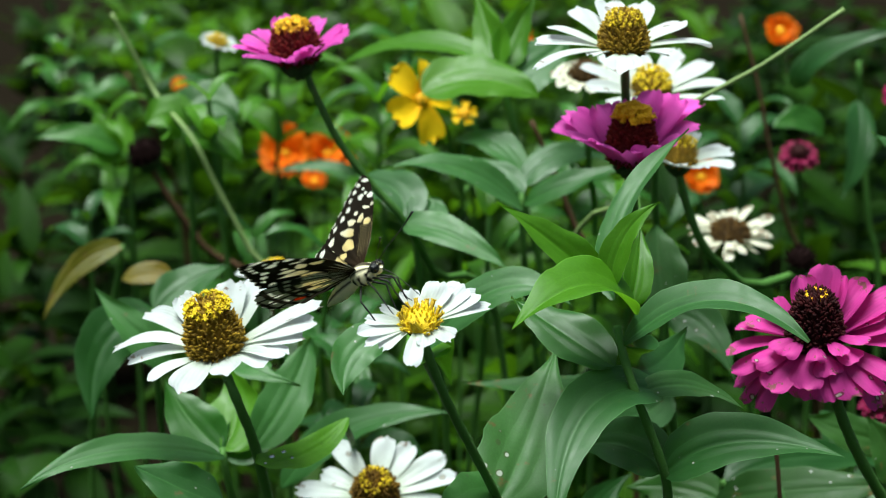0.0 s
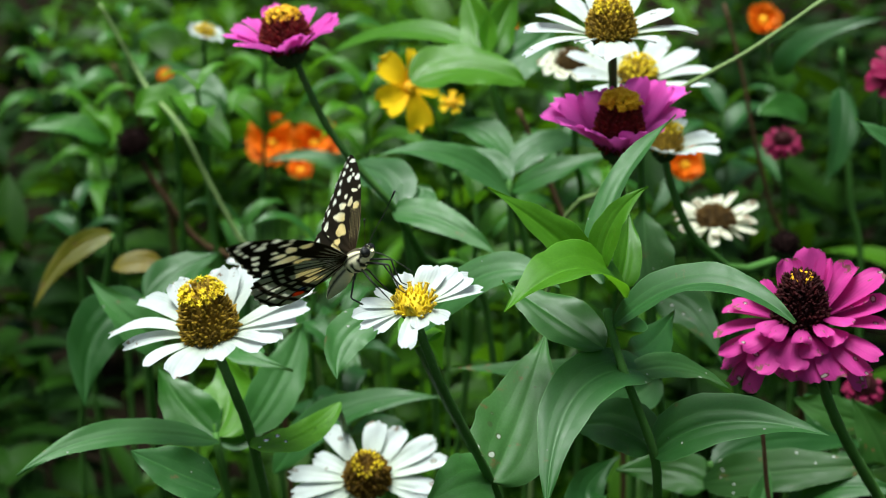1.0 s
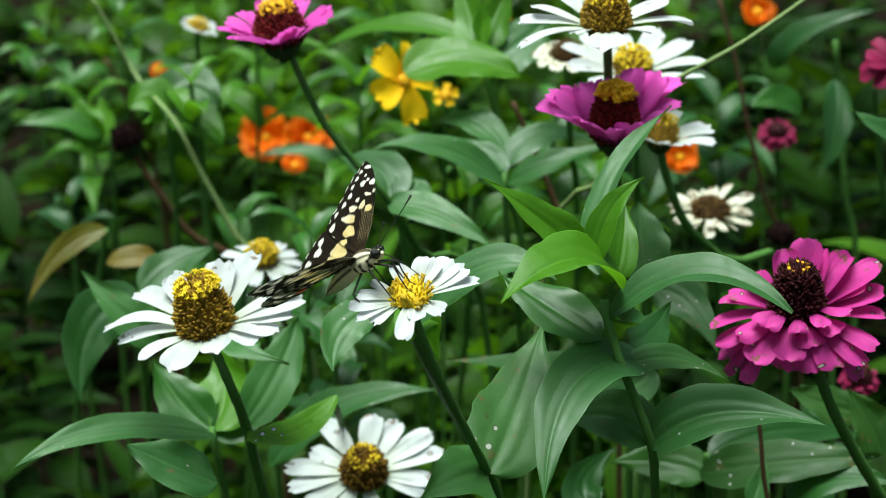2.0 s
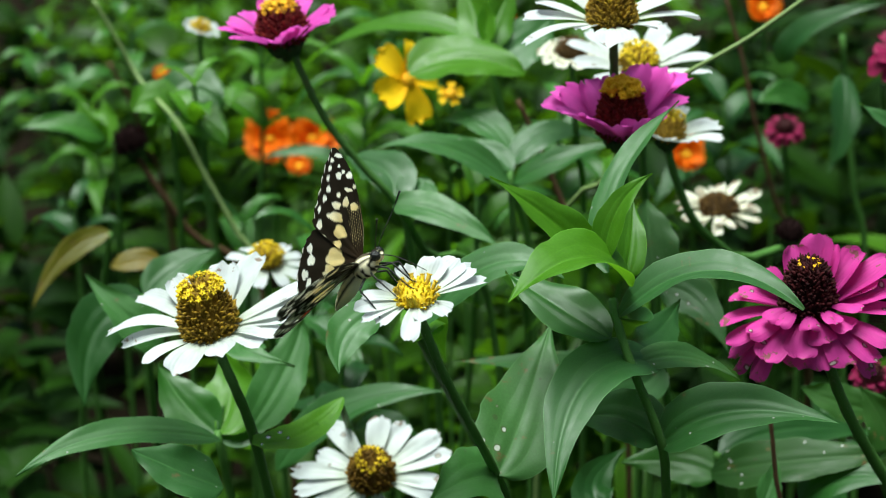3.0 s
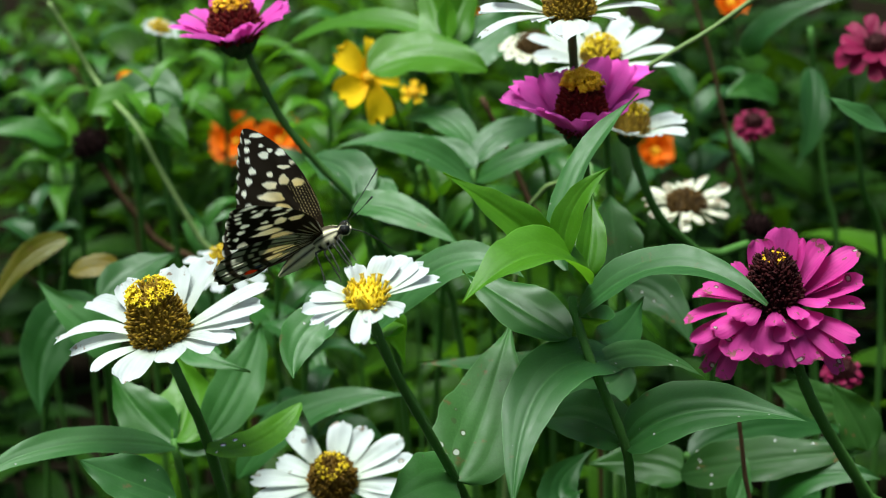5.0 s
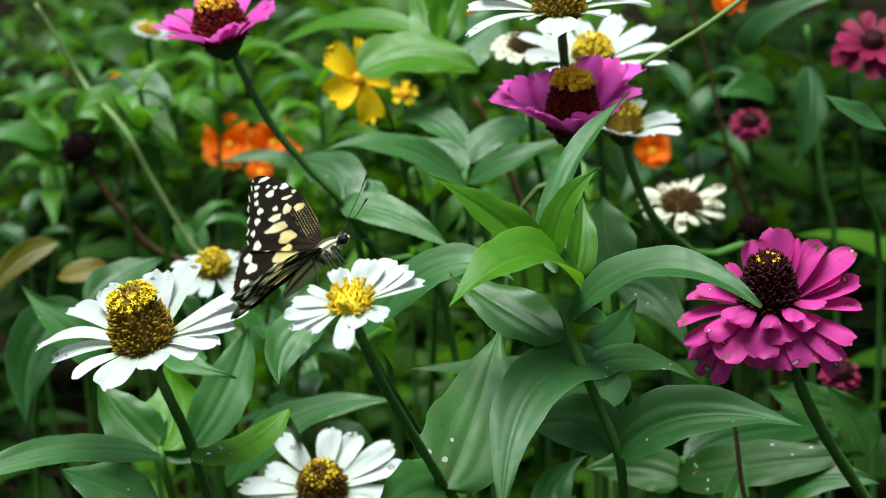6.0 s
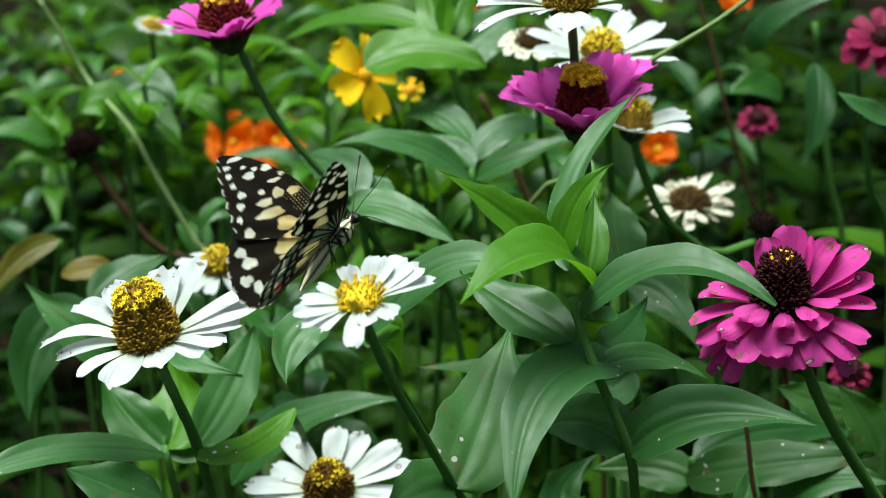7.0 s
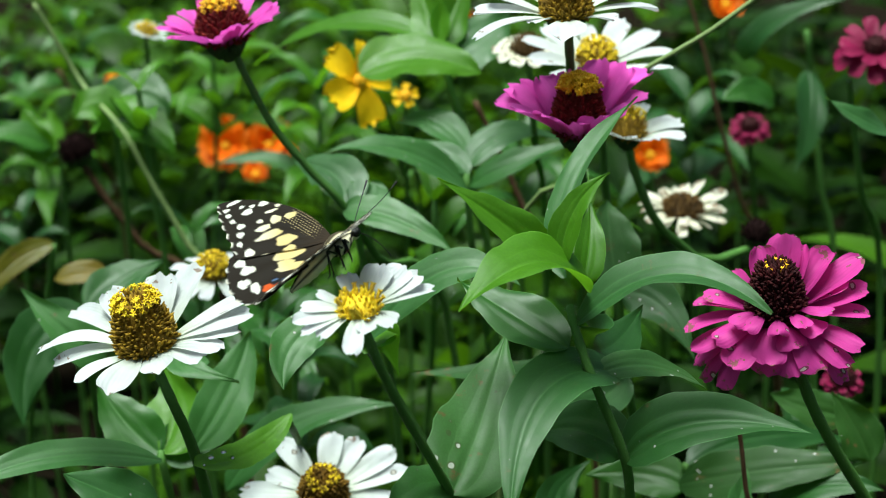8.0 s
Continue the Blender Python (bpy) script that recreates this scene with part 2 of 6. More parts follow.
CHAFF_DARK = grainy("disc_chaff_dark", (0.008, 0.001, 0.002), (0.060, 0.004, 0.006), 800, 0.7, island=True)
FLORET = grainy("disc_floret", (0.58, 0.36, 0.003), (0.88, 0.68, 0.015), 700, 0.6, island=True)
FLORET_DARK = grainy("disc_floret_old", (0.30, 0.17, 0.004), (0.80, 0.58, 0.012), 700, 0.6, island=True)
FLORET_ORANGE = grainy("disc_floret_orange", (0.80, 0.36, 0.004), (0.94, 0.60, 0.012), 700, 0.6, island=True)
CALYX = grainy("calyx_green", (0.016, 0.035, 0.010), (0.050, 0.085, 0.025), 500, 0.7)
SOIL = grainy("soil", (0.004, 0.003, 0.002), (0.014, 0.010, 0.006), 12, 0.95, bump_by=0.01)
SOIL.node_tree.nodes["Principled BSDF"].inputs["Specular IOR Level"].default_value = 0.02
SEED.node_tree.nodes["Principled BSDF"].inputs["Specular IOR Level"].default_value = 0.03
DROP, _n, _l, _b = shader("water")
_b.inputs["Transmission Weight"].default_value, _b.inputs["Roughness"].default_value, _b.inputs["IOR"].default_value = 1.0, 0.02, 1.33


# ---- builders ----
def part(name, bm, material, parent, label="", m=None, smooth=True):
    """One mesh object under a thing or a part."""
    if isinstance(bm, bpy.types.Mesh):
        me = bm
    else:
        me = bpy.data.meshes.new(name)
        bm.to_mesh(me)
        bm.free()
    if not me.materials:
        for one in material if isinstance(material, tuple) else (material,):
            me.materials.append(one)
    if smooth:
        me.shade_smooth()
    ob = new(name, me)
    ob.parent = parent
    if m is not None:
        ob.matrix_local = m
    return tagged(ob, label)


def thing(name, place, label, category, group="", kind=""):
    ob = new(name)
    ob.empty_display_size = 0.02
    ob.location = place
    return tagged(ob, label, category, group, kind)


def spline(points, steps=5):
    """A smooth line through the points."""
    p = [Vector(a) for a in points]
    p = [2 * p[0] - p[1], *p, 2 * p[-1] - p[-2]]
    out = []
    for i in range(1, len(p) - 2):
        for s in range(steps):
            t = s / steps
            out.append(0.5 * (2 * p[i] + t * (p[i + 1] - p[i - 1]) + t * t * (2 * p[i - 1] - 5 * p[i] + 4 * p[i + 1] - p[i + 2])
                              + t ** 3 * (3 * p[i] - p[i - 1] - 3 * p[i + 1] + p[i + 2])))
    return out + [p[-2]]


def tube(bm, line, r0, r1, sides=8, bulge=0.06):
    rings, side = [], None
    for i, c in enumerate(line):
        ahead = (line[min(i + 1, len(line) - 1)] - line[max(i - 1, 0)]).normalized()
        side = ahead.orthogonal().normalized() if side is None else (side - ahead * side.dot(ahead)).normalized()
        up = ahead.cross(side)
        r = (r0 + (r1 - r0) * i / max(1, len(line) - 1)) * (1 + bulge * math.sin(i * 2.1))
        rings.append([bm.verts.new(c + r * (math.cos(a) * side + math.sin(a) * up)) for a in (2 * math.pi * k / sides for k in range(sides))])
    for a, b in zip(rings, rings[1:]):
        for k in range(sides):
            bm.faces.new((a[k], a[(k + 1) % sides], b[(k + 1) % sides], b[k]))
    bm.faces.new(rings[0][::-1])
    bm.faces.new(rings[-1])


def blade(line, width, face, fold=0.25, wave=0.03, seed=0, cols=6, shape=(0.55, 0.8), curl=0.0, relief=0.045):
    """A leaf's blade along a line: broad near the base, pointed, folded at the midrib, gently wavy."""
    rng = random.Random(seed)
    bm = bmesh.new()
    uv = bm.loops.layers.uv.new("UVMap")
    n, rows = len(line), []
    a, b = shape
    top = (a / (a + b)) ** a * (b / (a + b)) ** b
    phase, face = rng.uniform(0, 6), Vector(face).normalized()
    for i, c in enumerate(line):
        v = i / (n - 1)
        ahead = (line[min(i + 1, n - 1)] - line[max(i - 1, 0)]).normalized()
        side = ahead.cross(face)
        side = side.normalized() if side.length > 1e-3 else ahead.orthogonal().normalized()
        up = side.cross(ahead)
        w = 0.5 * width * max(0.02, (max(v, 0.004) ** a) * ((1 - v) ** b if v < 1 else 0) / top)
        w *= 1 + 0.05 * math.sin(phase * 3 + 23 * v) * v + rng.uniform(-0.025, 0.025)
        row = []
        for k in range(cols + 1):
            u = 2 * k / cols - 1
            q = abs(u)
            # the blade swells between the sunken midrib and the two long side veins
            swell = math.sin(math.pi * q / 0.42) if q < 0.42 else 0.75 * math.sin(math.pi * (q - 0.42) / 0.62)
            rib = relief * w * max(0.0, swell) ** 0.8 * min(1, 6 * v + 0.15) * (1 - v) ** 0.6
            ruffle = wave * width * (math.sin(phase + 7 * v + 2.2 * u) + 0.6 * math.sin(2 * phase + 17 * v + 1.5 * u) * q) * q
            rise = fold * q * w - curl * u * u * w + rib + ruffle
            row.append(bm.verts.new(c + side * (u * w) + up * rise))
        rows.append(row)
    for i in range(n - 1):
        for k in range(cols):
            f = bm.faces.new((rows[i][k], rows[i][k + 1], rows[i + 1][k + 1], rows[i + 1][k]))
            for loop, (cu, cv) in zip(f.loops, ((k, i), (k + 1, i), (k + 1, i + 1), (k, i + 1))):
                loop[uv].uv = (cu / cols, cv / (n - 1))
    return bm


LEAVES = [0]


def leaf(parent, base, mid, tip, width, mat=None, face=(0, -0.55, 0.85), fold=0.25, shape=(0.55, 0.8), curl=0.0, label="", wave=0.045, relief=0.045):
    """A zinnia leaf from its base through a middle point to its tip."""
    LEAVES[0] += 1
    o = parent.location
    b, m, t = (Vector(p) - o for p in (base, mid, tip))
    c = 2 * m - 0.5 * (b + t)
    line = [(1 - s) ** 2 * b + 2 * s * (1 - s) * c + s * s * t for s in (i / 20 for i in range(21))]
    return part("leaf", blade(line, width, face, fold, wave, LEAVES[0], 20, (shape[0], shape[1] + 0.38), curl, relief), mat or LEAF, parent, label)


def stem(parent, points, r=0.0022, mat=None, name="stem", taper=0.8, ground=True):
    """A stem through the points from the top down, and on into the soil."""
    o = parent.location
    pts = [Vector(p) for p in points]
    if ground:
        last = pts[-1]
        run = (pts[-1] - pts[-2]).normalized()
        knee = last + run * min(0.12, last.z * 0.3)
        pts += [knee, Vector((parent.location.x, parent.location.y, -0.01))]
    bm = bmesh.new()
    tube(bm, spline([p - o for p in pts], 5), r * taper, r)
    return part(name, bm, mat or STEM, parent)


def hairs(parent, points, r, seed):
    """Short pale hairs that stand out from a stem."""
    rng = random.Random(seed)
    line = spline([Vector(p) - parent.location for p in points], 30)
    spots = []
    for a, b in zip(line, line[1:]):
        run = (b - a).normalized()
        side = run.orthogonal().normalized()
        for _ in range(3):
            turn = Matrix.Rotation(rng.uniform(0, 6.283), 3, run)
            d = (turn @ side + 0.25 * rng.uniform(-1, 1) * run).normalized()
            spots.append((a.lerp(b, rng.random()) + d * r * 0.9, d, rng.uniform(0.6, 1.3)))
    bm = bmesh.new()
    spikes(bm, spots, 0.0008, 0.00009, 3, 0.2)
    tagged(part("hairs", bm, HAIR, parent, "short pale hairs"), "short pale hairs", "", "", "stuff")


def rooted(points):
    """Where the plant with this stem stands on the soil."""
    a, b = Vector(points[-2]), Vector(points[-1])
    run = (b - a).normalized()
    knee = b + run * min(0.12, b.z * 0.3)
    return Vector((knee.x + 0.3 * (knee.x - b.x), knee.y + 0.3 * (knee.y - b.y), 0.0))


def petal_mesh(length, width, e0, e1, seed, cup=0.15, notch=0.03, cols=6, n=9, waist=0.42, twist=0.0):
    """A ray petal: x runs outward, z is the flower's axis; it rises at e0 degrees and ends at e1."""
    rng = random.Random(seed)
    bm = bmesh.new()
    uv = bm.loops.layers.uv.new("UVMap")
    x = z = 0.0
    rows, phase = [], rng.uniform(0, 6)
    bend = rng.uniform(-0.06, 0.06)
    for i in range(n + 1):
        v = i / n
        a = radians(e0 + (e1 - e0) * v)
        if i:
            x, z = x + length / n * math.cos(a), z + length / n * math.sin(a)
        w = 0.5 * width * (waist + (1 - waist) * math.sin(min(1, v / 0.72) * math.pi / 2))
        if v > 0.78:
            w *= math.sqrt(max(0.0, 1 - ((v - 0.78) / 0.245) ** 2)) * 0.98 + 0.02
        row = []
        for k in range(cols + 1):
            u = 2 * k / cols - 1
            back = notch * length * (1 + math.sin(phase * 2 + u * 5.5)) if i == n else 0
            groove = 0.09 * w * math.exp(-((abs(u) - 0.36) / 0.13) ** 2) * (1 - 0.6 * v)
            rise = cup * w * u * u - groove + 0.07 * width * math.sin(phase + 5 * v + 3 * u) * v + twist * u * w * v
            y = u * w + bend * length * v * v
            row.append(bm.verts.new((x - math.sin(a) * rise - back * math.cos(a), y, z + math.cos(a) * rise - back * math.sin(a))))
        rows.append(row)
    for i in range(n):
        for k in range(cols):
            f = bm.faces.new((rows[i][k], rows[i + 1][k], rows[i + 1][k + 1], rows[i][k + 1]))
            for loop, (cu, cv) in zip(f.loops, ((k, i), (k, i + 1), (k + 1, i + 1), (k + 1, i))):
                loop[uv].uv = (cu / cols, cv / n)
    return bm


def spikes(bm, spots, length, width, sides=4, blunt=0.35):
    """Small blunt scales that stand at (place, direction, size)."""
    for p, d, s in spots:
        side = d.orthogonal().normalized()
        up = d.cross(side)
        rings = []
        for h, r in ((-0.2, 0.8), (0.55, 1.0), (1.0, blunt)):
            rings.append([bm.verts.new(p + d * (h * length * s) + width * r * s * 0.5 * (math.cos(a) * side + math.sin(a) * up))
                          for a in (2 * math.pi * k / sides for k in range(sides))])
        for a, b in zip(rings, rings[1:]):
            for k in range(sides):
                bm.faces.new((a[k], a[(k + 1) % sides], b[(k + 1) % sides], b[k]))
        bm.faces.new(rings[-1])


def cone_profile(radius, height):
    """Outline of a disc from its top to its foot: a barrel where it is tall, else a low dome."""
    if height > radius * 0.9:
        shape = ((0.0, 0.97), (0.30, 1.0), (0.50, 0.98), (0.64, 0.90), (0.76, 0.72), (0.91, 0.48), (1.0, 0.25), (0.94, 0.08), (0.75, 0.0))
    else:
        shape = tuple((math.sin(a), math.cos(a)) for a in (math.pi / 2 * k / 8 for k in range(9)))
    return [Vector((r * radius, 0, h * height)) for r, h in shape]


def dome(count, radius, height, rng):
    """Places spread evenly over a disc in a spiral, from its top to its foot."""
    line = spline(cone_profile(radius, height), 4)
    area = [0.0]
    for a, b in zip(line, line[1:]):
        area.append(area[-1] + (b - a).length * (abs(a.x) + abs(b.x)))
    out, j = [], 0
    for k in range(count):
        goal = area[-1] * (k + 0.5) / count
        while area[j + 1] < goal:
            j += 1
        f = (goal - area[j]) / (area[j + 1] - area[j])
        at, run = line[j].lerp(line[j + 1], f), (line[j + 1] - line[j]).normalized()
        a = k * 2.39996 + rng.uniform(-0.12, 0.12)
        d = Vector((-run.z, 0, run.x)).normalized() + Vector((0, 0, 0.75))
        turn = Matrix.Rotation(a, 3, "Z")
        jitter = Vector((rng.gauss(0, 0.28), rng.gauss(0, 0.28), rng.gauss(0, 0.15)))
        out.append((turn @ at, (turn @ d.normalized() + jitter).normalized(), rng.uniform(0.75, 1.3)))
    return out


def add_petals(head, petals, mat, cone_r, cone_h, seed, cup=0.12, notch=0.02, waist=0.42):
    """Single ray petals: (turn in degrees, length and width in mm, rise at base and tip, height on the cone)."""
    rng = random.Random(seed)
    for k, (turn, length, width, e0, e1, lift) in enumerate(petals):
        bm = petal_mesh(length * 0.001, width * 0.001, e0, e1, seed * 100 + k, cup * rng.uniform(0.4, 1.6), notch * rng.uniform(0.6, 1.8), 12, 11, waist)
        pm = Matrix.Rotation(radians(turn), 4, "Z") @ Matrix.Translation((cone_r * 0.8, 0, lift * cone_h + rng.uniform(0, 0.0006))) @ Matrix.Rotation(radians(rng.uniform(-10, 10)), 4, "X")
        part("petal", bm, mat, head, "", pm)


def flower_head(parent, place, axis, radius, rows, petal_mat, cone_r, cone_h, chaff, florets, floret_band, spin=0.0, seed=1,
                width=0.2, label="", wild=1.0, cup=0.15, petal_label="", count=190, notch=0.03, floret_size=1.0, floret_wide=0.10):
    """A zinnia's head: a green calyx, a cone of chaff with yellow florets on it, and rows of ray petals.
    rows: (how many, length as a share of the radius, rise at the base, rise at the tip, height on the cone)."""
    rng = random.Random(seed)
    z = Vector(axis).normalized()
    xa = Vector((1, 0, 0)) - z * z.x
    xa.normalize()
    turn = Matrix((xa, z.cross(xa), z)).transposed().to_4x4() @ Matrix.Rotation(radians(spin), 4, "Z")
    m = Matrix.Translation(Vector(place) - parent.location) @ turn
    bm = bmesh.new()
    prof = [(0.17, -0.9), (0.30, -0.72), (0.48, -0.42), (0.66, -0.10), (0.6, 0.02), (0.0, 0.05)]
    ring0 = None
    for r, h in prof:
        ring = [bm.verts.new((cone_r * r * math.cos(a), cone_r * r * math.sin(a), cone_r * h)) for a in (2 * math.pi * k / 18 for k in range(18))]
        if ring0:
            for k in range(18):
                bm.faces.new((ring0[k], ring0[(k + 1) % 18], ring[(k + 1) % 18], ring[k]))
        ring0 = ring
    scales = []
    for k in range(42):
        a, lev = k * 2.39996, (k % 3) / 3
        d = Vector((math.cos(a) * 0.45, math.sin(a) * 0.45, 0.9)).normalized()
        scales.append((Vector((math.cos(a) * cone_r * (0.60 - 0.20 * lev), math.sin(a) * cone_r * (0.60 - 0.20 * lev), -cone_r * (0.30 + 0.35 * lev))), d, 1.0))
    spikes(bm, scales, cone_r * 0.36, cone_r * 0.34, 6, 0.5)
    head = part("flower_head", bm, CALYX, parent, label, m)
    # the core of the cone and its chaff
    bm = bmesh.new()
    ring0 = None
    for p in spline(cone_profile(cone_r * 0.93, cone_h * 0.96), 2):
        ring = [bm.verts.new((max(p.x, 1e-5) * math.cos(a), max(p.x, 1e-5) * math.sin(a), p.z)) for a in (2 * math.pi * k / 18 for k in range(18))]
        if ring0:
            for k in range(18):
                bm.faces.new((ring0[k], ring[k], ring[(k + 1) % 18], ring0[(k + 1) % 18]))
        ring0 = ring
    spots = dome(count, cone_r, cone_h, rng)
    lo, hi = floret_band
    tall = cone_h > cone_r * 0.9
    spikes(bm, [s for k, s in enumerate(spots) if not lo <= k / count <= hi or k % 3 == 0], cone_r * (0.22 if tall else 0.26), cone_r * (0.12 if tall else 0.15), 4, 0.2)
    part("disc", bm, chaff, head)
    if florets is not None:
        bm = bmesh.new()
        for p, d, s in [s for k, s in enumerate(spots) if lo <= k / count <= hi]:
            s *= floret_size
            tube_len = cone_r * (0.19 if tall else 0.38)
            spikes(bm, [(p, d, s)], tube_len, cone_r * floret_wide, 5, 0.9)
            tip = p + d * tube_len * 0.95 * s
            side = d.orthogonal().normalized()
            up = d.cross(side)
            for j in range(5):
                a = 2 * math.pi * j / 5
                out = math.cos(a) * side + math.sin(a) * up
                spikes(bm, [(tip, (out + d * 0.6).normalized(), s)], cone_r * 0.15, cone_r * 0.09, 3, 0.4)
        part("floret_ring", bm, florets, head)
    j = 0
    for number, share, e0, e1, lift in rows:
        for k in range(number):
            j += 1
            a = 360 * (k + 0.5 * (j % 2) * 0.2 + wild * rng.uniform(-0.12, 0.12)) / number + 37 * lift * 10
            length = radius * share * rng.uniform(1 - 0.08 * wild, 1 + 0.06 * wild) - cone_r * 0.8
            bm = petal_mesh(length, radius * width * rng.uniform(0.88, 1.12), e0 + wild * rng.uniform(-6, 6), e1 + wild * rng.uniform(-10, 10), seed * 100 + j, cup, notch)
            pm = Matrix.Rotation(radians(a), 4, "Z") @ Matrix.Translation((cone_r * 0.8, 0, lift * cone_h)) @ Matrix.Rotation(radians(wild * rng.uniform(-12, 12)), 4, "X")
            part("petal", bm, petal_mat, head, petal_label, pm)
    return head


def bed(name, label, plants, seed, leaf_len, mat, rise=0.5):
    """Leafy shoots that nobody could count: plants gives (x, y, height) of each."""
    rng = np.random.default_rng(seed)
    nu, nv = 5, 8
    verts, faces, uvs = [], [], []
    us, vs = np.meshgrid(np.linspace(-1, 1, nu), np.linspace(0, 1, nv))
    us, vs = us.ravel(), vs.ravel()
    wid = np.clip(vs, 0.01, 1) ** 0.6 * (1 - vs) ** 1.05 / 0.43
    quad = np.array([(r * nu + c, r * nu + c + 1, (r + 1) * nu + c + 1, (r + 1) * nu + c) for r in range(nv - 1) for c in range(nu - 1)])
    grid_uv = np.c_[us / 2 + 0.5, vs]
    count = 0
    for x, y, h in plants:
        lean = rng.normal(0, 0.08, 2)
        pairs = rng.integers(6, 10)
        spin = rng.uniform(0, np.pi)
        for k in range(pairs):
            z = h * (0.22 + 0.78 * (k + 1) / pairs)
            for s in range(2):
                az = spin + k * np.pi / 2 + s * np.pi + rng.normal(0, 0.25)
                size = leaf_len * rng.uniform(0.7, 1.25) * (1 - 0.35 * k / pairs)
                e0 = rise + 0.5 * k / pairs + rng.normal(0, 0.2)
                e1 = e0 - rng.uniform(0.5, 1.5)
                e = e0 + (e1 - e0) * vs
                run = np.cumsum(np.r_[0, np.full(nv - 1, size / (nv - 1))] * np.cos(e0 + (e1 - e0) * np.linspace(0, 1, nv)))
                up = np.cumsum(np.r_[0, np.full(nv - 1, size / (nv - 1))] * np.sin(e0 + (e1 - e0) * np.linspace(0, 1, nv)))
                r, q = np.repeat(run, nu), np.repeat(up, nu)
                half = 0.5 * size * rng.uniform(0.3, 0.48) * wid
                roll = rng.normal(0, 0.35)
                side, lift = us * half * np.cos(roll), us * half * np.sin(roll) + 0.25 * np.abs(us) * half
                px = x + lean[0] * z + np.cos(az) * (r - lift * np.sin(e)) - np.sin(az) * side
                py = y + lean[1] * z + np.sin(az) * (r - lift * np.sin(e)) + np.cos(az) * side
                verts.append(np.c_[px, py, np.maximum(z + q + lift * np.cos(e), 0.01)])
                faces.append(quad + count)
                uvs.append(grid_uv[quad.ravel()])
                count += nu * nv
        # the shoot's stem, four sides
        zs = np.array([0.0, h * 0.5, h])
        ring = np.array([(1, 0), (0, 1), (-1, 0), (0, -1)]) * 0.0013
        v = np.concatenate([np.c_[ring[:, 0] * (1.3 - 0.6 * t / h) + x + lean[0] * t, ring[:, 1] * (1.3 - 0.6 * t / h) + y + lean[1] * t, np.full(4, t)] for t in zs])
        q = np.array([(4 * b + i, 4 * b + (i + 1) % 4, 4 * b + 4 + (i + 1) % 4, 4 * b + 4 + i) for b in range(2) for i in range(4)])
        verts.append(v)
        faces.append(q + count)
        uvs.append(np.tile((0.3, 0.45), (len(q) * 4, 1)))
        count += len(v)
    me = bpy.data.meshes.new(name)
    me.from_pydata(np.concatenate(verts), [], np.concatenate(faces).tolist())
    me.uv_layers.new(name="UVMap").data.foreach_set("uv", np.concatenate(uvs).astype(np.float32).ravel())
    me.materials.append(mat)
    me.shade_smooth()
    return tagged(new(name, me), label, "foliage", "", "stuff")


def scatter(count, seed, x0, x1, y0, y1, h0, h1, widen=0.0, bare=0.75):
    """Places for shoots, in clumps, sparser at the sides; the stretch widens with distance."""
    rng = random.Random(seed)
    out = []
    while len(out) < count:
        y = rng.uniform(y0, y1)
        w = widen * (y - y0)
        x, h = rng.uniform(x0 - w, x1 + w), rng.uniform(h0, h1)
        if (x < -0.24 * (y + 0.55) or x > 0.19 * (y + 0.55)) and rng.random() < bare:
            out.append((x, y, 0.12))
            continue
        for _ in range(rng.randint(2, 4)):
            out.append((x + rng.gauss(0, 0.045), y + rng.gauss(0, 0.045), h * rng.uniform(0.85, 1.0)))
    return out


# ---- ground and the bed behind ----
bm = bmesh.new()
for gx in range(33):
    for gy in range(33):
        x, y = ((abs(g - 16) / 16) ** 3 * 400 * (1 if g > 16 else -1) for g in (gx, gy))
        bm.verts.new((x, y + 1.0, -0.015 + 0.015 * math.sin(x * 3.1) * math.cos(y * 2.7) if abs(x) + abs(y) < 8 else -0.02))
bm.verts.ensure_lookup_table()
for gx in range(32):
    for gy in range(32):
        bm.faces.new([bm.verts[i] for i in (gx * 33 + gy, gx * 33 + gy + 33, gx * 33 + gy + 34, gx * 33 + gy + 1)])
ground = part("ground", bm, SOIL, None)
tagged(ground, "dark garden soil under the flower bed", "ground", "", "structure")

for name, rows, seed, size, label, label_dark in (
        ("far", scatter(330, 3, -0.75, 0.75, 1.1, 4.2, 0.38, 0.68, 0.28), 11, 0.135, "dense green leafy shoots filling the flower bed", "leafy shoots at the side of the bed, darkened as shade"),
        ("middle", scatter(66, 5, -0.42, 0.50, 0.48, 1.15, 0.30, 0.60, 0.35), 12, 0.115, "green leafy shoots behind the flowers", "leafy shoots beside the flowers, darkened as shade"),
        ("low", scatter(90, 7, -0.36, 0.38, 0.0, 0.55, 0.26, 0.44, 0.2, 0.9), 13, 0.09, "shaded low leaves under the flowers", "low leaves under the flowers, darkened as shade")):
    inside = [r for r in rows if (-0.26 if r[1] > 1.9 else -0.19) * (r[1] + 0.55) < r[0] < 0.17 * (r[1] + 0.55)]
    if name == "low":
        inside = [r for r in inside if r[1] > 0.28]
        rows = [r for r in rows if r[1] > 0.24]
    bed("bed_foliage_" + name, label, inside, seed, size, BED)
    # plants at the sides take the darkened copy, which stands for shade
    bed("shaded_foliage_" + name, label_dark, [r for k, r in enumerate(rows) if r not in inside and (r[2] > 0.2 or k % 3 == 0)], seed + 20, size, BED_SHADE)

# Unseen plants outside the view fill the surroundings and block low side light.
rng = random.Random(77)
around = [(x, y, rng.uniform(0.40, 0.66)) for x, y in ((rng.uniform(-3.0, 3.0), rng.uniform(-1.6, 5.2)) for _ in range(1400)) if abs(x) > 0.46 + 0.37 * max(y, 0) or y < -1.1]
